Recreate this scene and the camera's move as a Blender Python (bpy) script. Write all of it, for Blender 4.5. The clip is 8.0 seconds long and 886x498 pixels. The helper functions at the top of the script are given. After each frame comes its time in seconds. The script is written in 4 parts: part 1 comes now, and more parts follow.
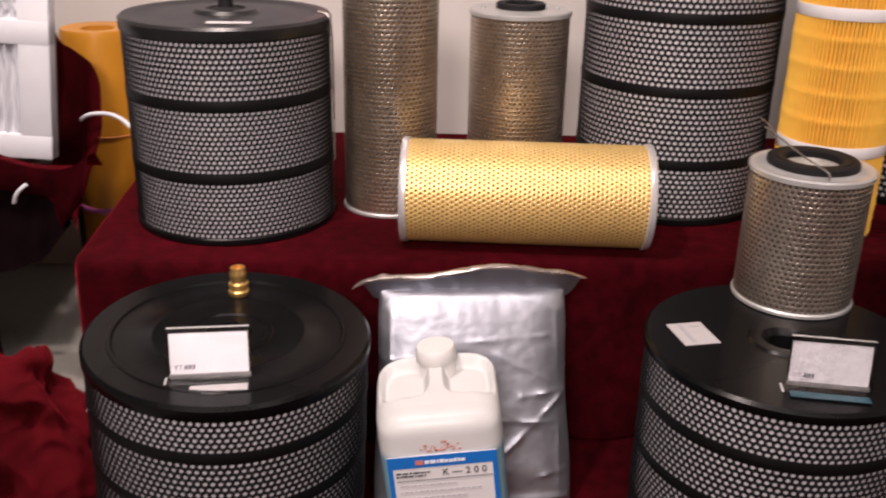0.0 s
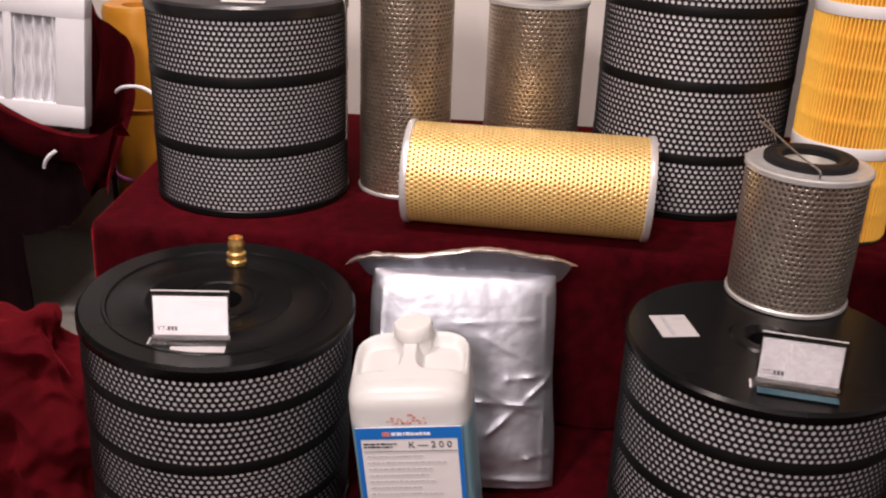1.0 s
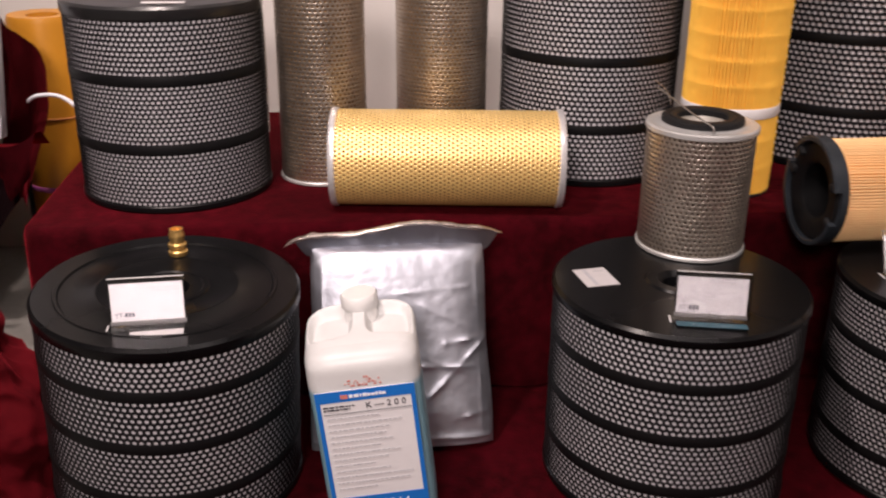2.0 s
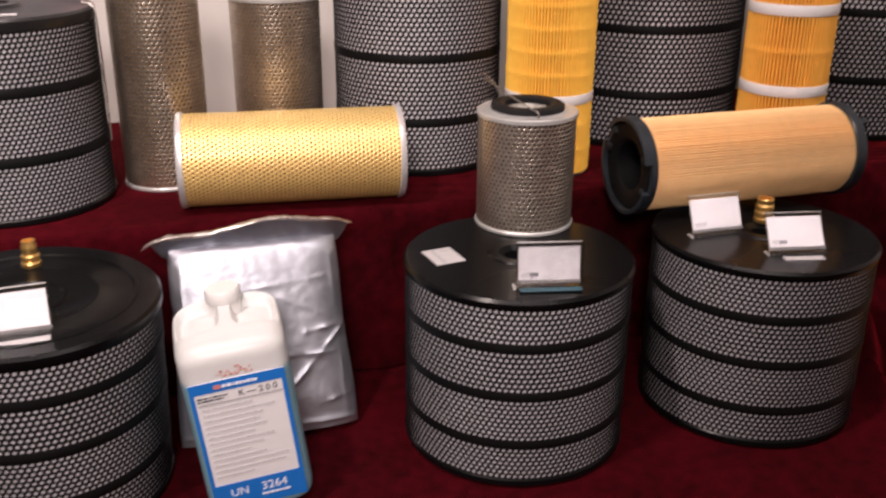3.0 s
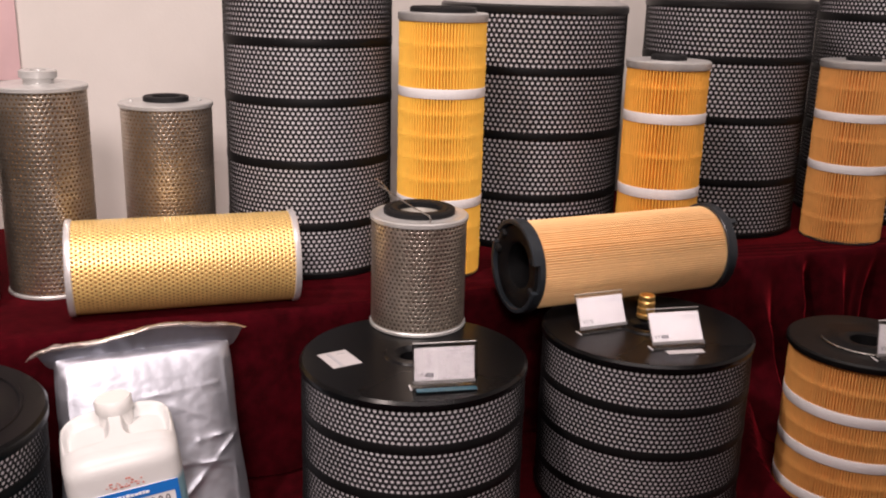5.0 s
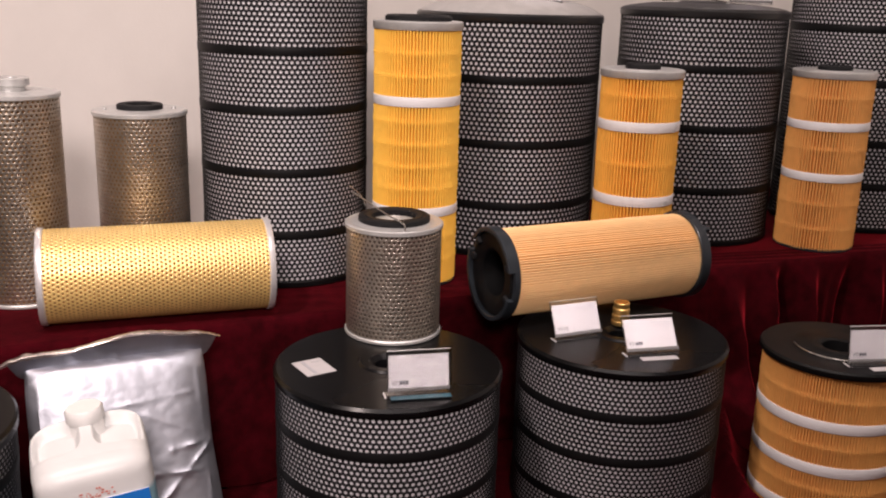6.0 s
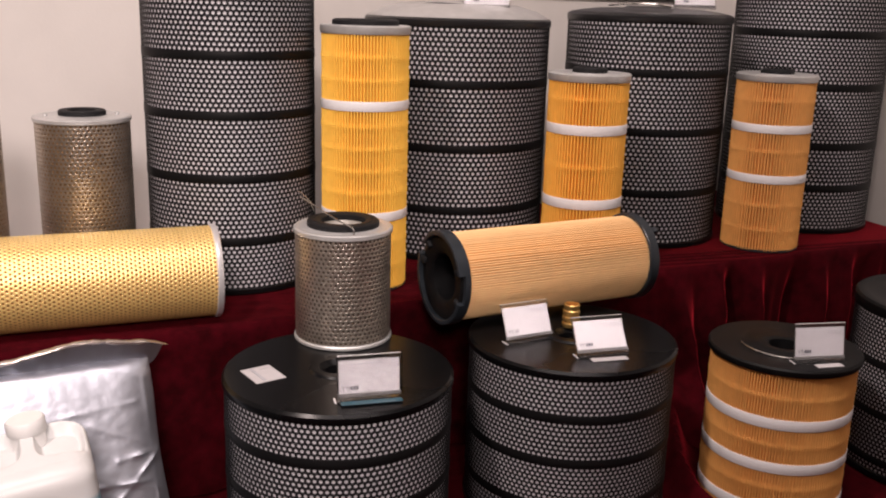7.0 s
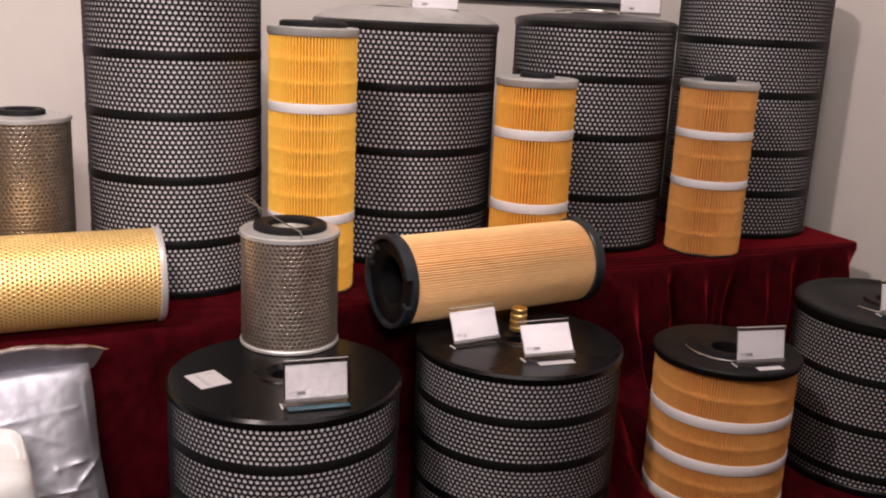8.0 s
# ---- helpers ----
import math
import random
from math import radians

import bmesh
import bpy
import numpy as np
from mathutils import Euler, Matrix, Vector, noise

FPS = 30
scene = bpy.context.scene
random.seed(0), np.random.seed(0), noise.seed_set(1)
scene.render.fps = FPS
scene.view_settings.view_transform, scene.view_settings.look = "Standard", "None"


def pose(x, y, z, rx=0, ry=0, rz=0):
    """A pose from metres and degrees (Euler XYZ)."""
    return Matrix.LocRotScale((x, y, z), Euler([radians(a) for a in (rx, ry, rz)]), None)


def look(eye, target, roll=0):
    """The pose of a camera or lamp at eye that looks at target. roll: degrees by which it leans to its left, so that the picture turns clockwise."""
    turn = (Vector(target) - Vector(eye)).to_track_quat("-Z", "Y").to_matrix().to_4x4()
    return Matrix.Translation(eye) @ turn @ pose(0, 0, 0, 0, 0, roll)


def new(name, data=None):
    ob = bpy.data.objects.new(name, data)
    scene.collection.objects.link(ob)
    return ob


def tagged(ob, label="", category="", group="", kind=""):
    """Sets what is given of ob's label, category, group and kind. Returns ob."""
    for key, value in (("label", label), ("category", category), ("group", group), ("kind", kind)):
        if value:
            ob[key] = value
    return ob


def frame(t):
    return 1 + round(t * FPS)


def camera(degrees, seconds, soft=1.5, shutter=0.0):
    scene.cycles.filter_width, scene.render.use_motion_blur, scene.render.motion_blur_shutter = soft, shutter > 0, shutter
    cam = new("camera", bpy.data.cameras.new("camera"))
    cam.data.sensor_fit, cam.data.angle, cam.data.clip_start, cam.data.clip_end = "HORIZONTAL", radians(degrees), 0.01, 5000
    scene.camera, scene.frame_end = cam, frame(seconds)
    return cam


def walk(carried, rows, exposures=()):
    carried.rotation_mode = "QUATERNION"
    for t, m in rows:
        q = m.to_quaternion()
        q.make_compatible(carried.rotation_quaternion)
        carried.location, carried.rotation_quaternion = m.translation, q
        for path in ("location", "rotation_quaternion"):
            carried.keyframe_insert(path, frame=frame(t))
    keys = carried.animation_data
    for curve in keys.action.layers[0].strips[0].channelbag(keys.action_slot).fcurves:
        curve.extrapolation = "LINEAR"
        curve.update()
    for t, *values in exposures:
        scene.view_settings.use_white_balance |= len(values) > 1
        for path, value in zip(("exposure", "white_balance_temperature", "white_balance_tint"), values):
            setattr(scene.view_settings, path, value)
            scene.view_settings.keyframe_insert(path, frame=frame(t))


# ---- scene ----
cam = camera(50.04, 8.0, soft=2.0, shutter=0.42)
PATH = [
    (0, -0.3921, -1.0165, 0.8236, -1.13, -22.11, -1.15),
    (0.2, -0.3771, -1.0200, 0.8212, 1.29, -22.51, -1.34),
    (0.5, -0.3357, -1.0190, 0.8275, 3.60, -23.10, -1.30),
    (0.8, -0.2968, -1.0352, 0.8151, 4.07, -22.06, -1.86),
    (1, -0.2749, -1.0398, 0.8227, 4.38, -22.78, -1.99),
    (1.2, -0.2603, -1.0551, 0.8179, 4.43, -22.76, -2.24),
    (2.3, -0.3639, -1.1681, 0.8122, -7.63, -22.27, 0.35),
    (2.5, -0.3747, -1.1894, 0.8129, -10.05, -22.85, 0.53),
    (2.8, -0.3896, -1.2075, 0.8224, -13.51, -23.04, 0.26),
    (3, -0.3802, -1.2176, 0.8209, -14.63, -21.96, -0.37),
    (3.2, -0.3764, -1.2220, 0.8158, -15.78, -20.17, -0.79),
    (3.5, -0.3827, -1.2268, 0.8304, -17.52, -18.36, -1.66),
    (3.7, -0.3819, -1.2328, 0.8285, -18.10, -17.25, -1.34),
    (4, -0.3825, -1.2268, 0.8306, -18.93, -17.01, -1.07),
    (4.5, -0.3868, -1.2347, 0.8302, -20.33, -16.30, -1.16),
    (4.7, -0.3931, -1.2381, 0.8338, -20.65, -16.11, -1.27),
    (5.8, -0.3925, -1.2385, 0.8318, -22.38, -15.34, -1.69),
    (6, -0.3851, -1.2427, 0.8302, -22.38, -15.24, -1.63),
    (6.5, -0.3756, -1.2459, 0.8246, -24.73, -14.84, -1.97),
    (7, -0.3776, -1.2428, 0.8227, -25.25, -14.67, -1.63),
    (7.3, -0.3829, -1.2424, 0.8225, -26.16, -14.36, -1.66),
    (7.5, -0.3689, -1.2511, 0.8284, -26.52, -14.29, -1.59),
    (8, -0.3798, -1.2379, 0.8234, -28.39, -14.38, -2.63),
]
walk(cam, [(t, pose(x, y, z, 90 + p, r, w)) for t, x, y, z, w, p, r in PATH],
     [(0.0, -0.11), (1.2, -0.10), (2.5, -0.02), (3.5, 0.04), (4.7, 0.02), (6.0, -0.01), (7.0, -0.02), (8.0, -0.06)])

# ---------------------------------------------------------------- light
world = bpy.data.worlds.new("hall_air")
scene.world = world
world.use_nodes = True
world.node_tree.nodes["Background"].inputs[0].default_value = (0.9, 0.93, 1.0, 1)
world.node_tree.nodes["Background"].inputs[1].default_value = 0.045


def lamp(name, kind, energy, m, color, **more):
    data = bpy.data.lights.new(name, kind)
    data.energy, data.color = energy, color
    for key, value in more.items():
        if key == "size":
            data.size = value
        elif key == "size_y":
            data.shape, data.size_y = "RECTANGLE", value
        elif key == "radius":
            data.shadow_soft_size = value
        elif key == "cone":
            data.spot_size, data.spot_blend = radians(value), more.get("blend", 0.5)
    ob = new(name, data)
    ob.matrix_world = m
    return ob


WARM = (1.0, 0.82, 0.77)
lamp("booth_spot_light", "SPOT", 151, look((-1.15, -0.70, 2.45), (0.40, 0.35, 0.35)), WARM, radius=0.09, cone=105)
# added fill, no known fixture: lifts the right wall and velvet folds
lamp("shelf_fill_light", "SPOT", 35, look((0.30, -0.60, 2.5), (1.22, 0.40, 0.52)), WARM, radius=0.06, cone=62, blend=0.9)
lamp("front_spot_light", "SPOT", 232, look((-0.85, -2.5, 1.85), (-0.30, 0.2, 0.36)), (1.0, 0.84, 0.81), radius=0.32, cone=37, blend=1.0)
lamp("side_floodlight", "AREA", 4, look((-1.25, -2.0, 1.95), (-0.2, 0.3, 0.3)), (1.0, 0.84, 0.81), size=0.6, size_y=0.5)
# invented lamp that brightens the floor strip left of the shelf
lamp("corner_fill_light", "SPOT", 190, look((-0.75, 0.10, 2.6), (-1.03, 0.50, 0.0)), WARM, radius=0.08, cone=28, blend=0.8)
# unseen overhead fill, placed where the foil bag mirrors it
lamp("overhead_fill_light", "AREA", 26, look((0.10, -0.95, 2.68), (0.10, -0.55, 0.2)), (1.0, 0.86, 0.84), size=1.8, size_y=0.9)


# ---------------------------------------------------------------- materials
def material(name, color, rough=0.5, metal=0.0, vary=0.12, scale=40.0, bump=0.15, bump_scale=300.0, **more):
    """Principled surface with colour drift at two scales, a roughness drift and fine relief."""
    mt = bpy.data.materials.new(name)
    mt.use_nodes = True
    nt = mt.node_tree
    n, l = nt.nodes, nt.links
    bsdf = n["Principled BSDF"]
    tc = n.new("ShaderNodeTexCoord")
    big, fine = n.new("ShaderNodeTexNoise"), n.new("ShaderNodeTexNoise")
    big.inputs["Scale"].default_value, big.inputs["Detail"].default_value = scale * 0.2, 4
    fine.inputs["Scale"].default_value, fine.inputs["Detail"].default_value = scale * 2.0, 3
    add = n.new("ShaderNodeMath")
    add.operation = "ADD"
    for s, socket in ((big, 0), (fine, 1)):
        l.new(tc.outputs["Object"], s.inputs["Vector"])
        l.new(s.outputs["Fac"], add.inputs[socket])
    rng = n.new("ShaderNodeMapRange")
    rng.inputs["From Min"].default_value, rng.inputs["From Max"].default_value = 0.6, 1.4
    rng.inputs["To Min"].default_value, rng.inputs["To Max"].default_value = 1 - vary, 1 + vary
    l.new(add.outputs[0], rng.inputs["Value"])
    mul = n.new("ShaderNodeVectorMath")
    mul.operation = "SCALE"
    mul.inputs[0].default_value = color[:3]
    l.new(rng.outputs[0], mul.inputs["Scale"])
    l.new(mul.outputs[0], bsdf.inputs["Base Color"])
    rr = n.new("ShaderNodeMapRange")
    rr.inputs["To Min"].default_value, rr.inputs["To Max"].default_value = max(rough - 0.07, 0.02), min(rough + 0.09, 1)
    l.new(big.outputs["Fac"], rr.inputs["Value"])
    l.new(rr.outputs[0], bsdf.inputs["Roughness"])
    bsdf.inputs["Metallic"].default_value = metal
    if bump:
        bn, bu = n.new("ShaderNodeTexNoise"), n.new("ShaderNodeBump")
        bn.inputs["Scale"].default_value, bn.inputs["Detail"].default_value = bump_scale, 3
        l.new(tc.outputs["Object"], bn.inputs["Vector"])
        l.new(bn.outputs["Fac"], bu.inputs["Height"])
        bu.inputs["Strength"].default_value, bu.inputs["Distance"].default_value = bump, 0.002
        l.new(bu.outputs[0], bsdf.inputs["Normal"])
    for key, value in more.items():
        bsdf.inputs[{"sheen": "Sheen Weight", "sheen_rough": "Sheen Roughness", "sheen_tint": "Sheen Tint", "coat": "Coat Weight", "coat_rough": "Coat Roughness", "transmission": "Transmission Weight",
                     "ior": "IOR", "specular": "Specular IOR Level"}[key]].default_value = value
    return mt


BLACK_SHEET = material("black_painted_steel", (0.009, 0.009, 0.0105), 0.50, 0.0, 0.2, 30, 0.08, 500, specular=0.3)
BLACK_CAP = material("black_moulded_cap", (0.0045, 0.0045, 0.005), 0.27, 0.0, 0.25, 14, 0.04, 200, specular=0.16)
SATIN_CAP = material("satin_black_cap", (0.016, 0.016, 0.017), 0.32, 0.0, 0.2, 20, 0.05, 260, specular=0.5)
GREY_LID = material("grey_zinc_lid", (0.42, 0.41, 0.40), 0.45, 0.1, 0.15, 20, 0.08, 300)
BLACK_RUBBER = material("black_rubber", (0.012, 0.012, 0.013), 0.6, 0.0, 0.2, 40, 0.15, 400, specular=0.2)
DARK_PLASTIC = material("charcoal_plastic", (0.020, 0.025, 0.031), 0.34, 0.0, 0.15, 40, 0.1, 300, specular=0.4)
WHITE_PAPER = material("white_filter_paper", (0.73, 0.71, 0.745), 0.85, 0.0, 0.10, 40, 0.1, 600)
STEEL = material("galvanised_steel", (0.56, 0.49, 0.41), 0.30, 0.92, 0.25, 30, 0.12, 400)
RIM_STEEL = material("zinc_end_plate", (0.60, 0.60, 0.59), 0.38, 0.5, 0.12, 30, 0.08, 400)
DULL_STEEL = material("dull_steel_sheet", (0.68, 0.61, 0.53), 0.30, 0.92, 0.25, 30, 0.15, 120)
BRIGHT_STEEL = material("bright_plated_ring", (0.88, 0.87, 0.88), 0.30, 0.55, 0.08, 30, 0.06, 300)
GOLD_SHEET = material("gilded_perforated_sheet", (1.0, 0.70, 0.26), 0.38, 0.48, 0.10, 25, 0.06, 120, coat=0.5, coat_rough=0.16)
INNER_DARK = material("dark_filter_core", (0.15, 0.11, 0.075), 0.8, 0.0, 0.3, 40, 0.2, 300)
INNER_WARM = material("ochre_filter_core", (0.42, 0.24, 0.09), 0.8, 0.0, 0.3, 40, 0.2, 300)
BORE_STEEL = material("bright_inner_tube", (0.72, 0.69, 0.63), 0.45, 0.5, 0.15, 40, 0.1, 300)
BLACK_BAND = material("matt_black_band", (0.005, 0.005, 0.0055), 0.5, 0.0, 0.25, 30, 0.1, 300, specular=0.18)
INNER_GOLD = material("golden_paper_core", (0.40, 0.15, 0.035), 0.8, 0.0, 0.2, 40, 0.2, 300)
YELLOW = material("yellow_pleated_paper", (1.0, 0.60, 0.085), 0.7, 0.0, 0.08, 25, 0.12, 300)
AMBER = material("amber_pleated_paper", (0.95, 0.49, 0.075), 0.7, 0.0, 0.1, 25, 0.12, 300)
ORANGE = material("orange_pleated_paper", (0.79, 0.385, 0.105), 0.72, 0.0, 0.1, 25, 0.12, 300)
BROWN = material("brown_pleated_paper", (0.78, 0.385, 0.105), 0.74, 0.0, 0.1, 25, 0.12, 300)
TAN = material("tan_pleated_paper", (1.0, 0.67, 0.33), 0.72, 0.0, 0.08, 25, 0.12, 300)
QUILT = material("white_quilted_medium", (0.60, 0.61, 0.65), 0.8, 0.0, 0.05, 40, 0.2, 200)
WHITE_BAND = material("white_glue_band", (0.80, 0.79, 0.80), 0.55, 0.0, 0.05, 40, 0.08, 300)
VELVET = material("dark_red_velvet", (0.038, 0.0011, 0.0032), 0.95, 0.0, 0.65, 22, 0.35, 260, sheen=1.0, sheen_rough=0.27, sheen_tint=(0.80, 0.035, 0.06, 1), specular=0.05)
RED_CLOTH = material("crumpled_red_cloth", (0.074, 0.002, 0.0048), 0.9, 0.0, 0.3, 20, 0.3, 260, sheen=0.35, sheen_rough=0.35, sheen_tint=(0.7, 0.04, 0.07, 1), specular=0.08)
FOIL = material("aluminium_foil_bag", (0.55, 0.57, 0.635), 0.45, 0.93, 0.10, 18, 0.22, 70)
# foil with the gold filter's warm reflection mixed into its colour
SEAL = material("foil_seal_edge", (0.86, 0.77, 0.72), 0.25, 0.9, 0.08, 30, 0.10, 80)
CARD = material("white_card", (0.51, 0.495, 0.52), 0.5, 0.0, 0.04, 40, 0.03, 400)
LABEL_PAPER = material("label_paper", (0.78, 0.77, 0.78), 0.5, 0.0, 0.03, 40, 0.03, 400)
SLIP = material("grey_white_paper", (0.52, 0.50, 0.51), 0.7, 0.0, 0.05, 40, 0.03, 400)
# near-black red: the shade on the hanging cloth is in its colour
SHADED_CLOTH = material("shaded_table_skirt", (0.018, 0.007, 0.009), 0.95, 0.0, 0.3, 12, 0.3, 260, specular=0.08)
PRINT = material("grey_print", (0.08, 0.08, 0.10), 0.7, 0.0, 0.1, 60, 0.0)
FAINT_PRINT = material("faint_grey_print", (0.42, 0.42, 0.45), 0.7, 0.0, 0.1, 60, 0.0)
BLACK_PRINT = material("black_print", (0.02, 0.02, 0.03), 0.7, 0.0, 0.1, 60, 0.0)
RED_PRINT = material("red_print", (0.60, 0.20, 0.16), 0.7, 0.0, 0.1, 60, 0.0)
WHITE_PRINT = material("white_print", (0.85, 0.87, 0.9), 0.6, 0.0, 0.03, 60, 0.0)
BLUE_PRINT = material("blue_label_print", (0.012, 0.16, 0.56), 0.4, 0.0, 0.05, 40, 0.0)
# dark blue that paints a reflection in the black lid
BLUE_REFLECTION = material("painted_blue_reflection", (0.025, 0.075, 0.10), 0.08, 0.0, 0.15, 40, 0.0)
ACRYLIC = material("clear_acrylic", (0.95, 0.95, 0.95), 0.08, 0.0, 0.02, 40, 0.0, transmission=1.0, ior=1.45)
WRAP = material("clear_film_wrap", (0.98, 0.98, 0.98), 0.06, 0.0, 0.02, 40, 0.0, transmission=1.0, ior=1.10)
SMOKY_EDGE = material("smoky_plastic_edge", (0.16, 0.155, 0.155), 0.25, 0.0, 0.1, 40, 0.03, 300)
# opaque pale colour that paints the glint on clear acrylic edges
EDGE_GLINT = material("painted_edge_glint", (0.66, 0.65, 0.65), 0.3, 0.0, 0.1, 40, 0.03, 300)
BRASS = material("polished_brass", (0.90, 0.58, 0.20), 0.30, 0.85, 0.12, 60, 0.05, 300)
WIRE = material("bright_wire", (0.72, 0.70, 0.66), 0.25, 1.0, 0.1, 60, 0.0)
MILKY_CAP = material("milky_white_cap", (0.79, 0.785, 0.77), 0.42, 0.0, 0.04, 20, 0.05, 300)
WHITE_PLASTIC = material("white_plastic", (0.68, 0.69, 0.73), 0.45, 0.0, 0.04, 20, 0.05, 300)
WALL = material("cream_wall_paint", (0.78, 0.74, 0.70), 0.8, 0.0, 0.04, 6, 0.12, 180)
PLASTER = material("white_ceiling_paint", (0.8, 0.8, 0.79), 0.85, 0.0, 0.03, 6, 0.1, 160)
TILE = material("grey_floor_tile", (0.80, 0.78, 0.74), 0.3, 0.0, 0.12, 5, 0.05, 200)
GROUT = material("tile_grout", (0.25, 0.24, 0.22), 0.9, 0.0, 0.1, 40, 0.2, 300)
PINK = material("pale_pink_panel", (0.84, 0.58, 0.60), 0.6, 0.0, 0.06, 10, 0.05, 200)
VINYL = material("golden_yellow_vinyl", (0.48, 0.205, 0.016), 0.4, 0.0, 0.12, 12, 0.2, 60)
PURPLE = material("purple_strap", (0.35, 0.08, 0.25), 0.6, 0.0, 0.1, 40, 0.1, 300)


def jug_material():
    """Milky polyethylene; the pale blue liquid inside shows through up to its level."""
    mt = material("milky_polyethylene", (0.655, 0.66, 0.655), 0.38, 0.0, 0.03, 20, 0.06, 220)
    nt = mt.node_tree
    n, l = nt.nodes, nt.links
    tc, sep, ramp, mix = n.new("ShaderNodeTexCoord"), n.new("ShaderNodeSeparateXYZ"), n.new("ShaderNodeMapRange"), n.new("ShaderNodeMix")
    mix.data_type = "RGBA"
    l.new(tc.outputs["Object"], sep.inputs[0])
    l.new(sep.outputs["Z"], ramp.inputs["Value"])
    ramp.inputs["From Min"].default_value, ramp.inputs["From Max"].default_value = 0.200, 0.209
    bsdf = n["Principled BSDF"]
    white = bsdf.inputs["Base Color"].links[0].from_socket
    l.new(ramp.outputs[0], mix.inputs["Factor"])
    mix.inputs["A"].default_value = (0.22, 0.40, 0.48, 1)
    l.new(white, mix.inputs["B"])
    l.new(mix.outputs["Result"], bsdf.inputs["Base Color"])
    bsdf.inputs["Subsurface Weight"].default_value = 0.25
    bsdf.inputs["Subsurface Radius"].default_value = (0.02, 0.02, 0.02)
    return mt


JUG = jug_material()


# ---------------------------------------------------------------- building tools
def finish(me, mt, smooth=True, angle=38):
    me.materials.append(mt)
    if smooth:
        me.polygons.foreach_set("use_smooth", [True] * len(me.polygons))
        me.set_sharp_from_angle(angle=radians(angle))
    return me


def part(name, bm, mt, parent=None, label="", at=None, smooth=True, angle=38):
    """Links a bmesh, or a ready mesh, as one mesh object under a thing."""
    if isinstance(bm, bpy.types.Mesh):
        me = bm
    else:
        bmesh.ops.recalc_face_normals(bm, faces=bm.faces)
        me = bpy.data.meshes.new(name)
        bm.to_mesh(me)
        bm.free()
        finish(me, mt, smooth, angle)
    ob = new(name, me)
    if parent:
        ob.parent = parent
    if at:
        ob.matrix_local = at
    if label:
        ob["label"] = label
    return ob


def thing(name, m, label, category, group="", kind=""):
    ob = new(name)
    ob.empty_display_size = 0.05
    ob.matrix_world = m
    return tagged(ob, label, category, group, kind)


def lathe(profile, seg=96, bm=None):
    """Turns a profile of (radius, height) round the z axis."""
    bm = bm or bmesh.new()
    rings = []
    for r, z in profile:
        if r < 1e-6:
            rings.append([bm.verts.new((0, 0, z))])
        else:
            rings.append([bm.verts.new((r * math.cos(2 * math.pi * i / seg), r * math.sin(2 * math.pi * i / seg), z)) for i in range(seg)])
    for a, b in zip(rings, rings[1:]):
        for i in range(seg):
            j = (i + 1) % seg
            if len(a) == 1 and len(b) > 1:
                bm.faces.new((a[0], b[i], b[j]))
            elif len(b) == 1 and len(a) > 1:
                bm.faces.new((a[i], a[j], b[0]))
            elif len(a) > 1:
                bm.faces.new((a[i], a[j], b[j], b[i]))
    return bm


def block(size, bevel=0.0, at=(0, 0, 0), segments=2, bm=None):
    """A bevelled box with its base centred on at."""
    bm = bm or bmesh.new()
    made = bmesh.ops.create_cube(bm, size=1.0, matrix=Matrix.Translation((at[0], at[1], at[2] + size[2] / 2)) @ Matrix.Diagonal((*size, 1)))
    if bevel:
        edges = {e for v in made["verts"] for e in v.link_edges}
        bmesh.ops.bevel(bm, geom=list(edges), offset=bevel, segments=segments, profile=0.5, affect="EDGES")
    return bm


def tube(points, radius, seg=8, bm=None):
    """A round wire along a chain of points."""
    bm = bm or bmesh.new()
    pts = [Vector(p) for p in points]
    rings = []
    for i, p in enumerate(pts):
        d = (pts[min(i + 1, len(pts) - 1)] - pts[max(i - 1, 0)]).normalized()
        u = d.orthogonal().normalized() if not rings else (u - d * u.dot(d)).normalized()
        w = d.cross(u)
        rings.append([bm.verts.new(p + (u * math.cos(a) + w * math.sin(a)) * radius) for a in (2 * math.pi * k / seg for k in range(seg))])
    for a, b in zip(rings, rings[1:]):
        for k in range(seg):
            bm.faces.new((a[k], a[(k + 1) % seg], b[(k + 1) % seg], b[k]))
    bm.faces.new(rings[0][::-1])
    bm.faces.new(rings[-1])
    return bm


def smooth_curve(points, steps=8):
    """Catmull-Rom points through a chain."""
    p = [Vector(q) for q in points]
    p = [p[0] * 2 - p[1]] + p + [p[-1] * 2 - p[-2]]
    out = []
    for a, b, c, d in zip(p, p[1:], p[2:], p[3:]):
        for k in range(steps):
            t = k / steps
            out.append(0.5 * (2 * b + (c - a) * t + (2 * a - 5 * b + 4 * c - d) * t * t + (3 * b - a - 3 * c + d) * t ** 3))
    return out + [p[-2]]


MESHES = {}


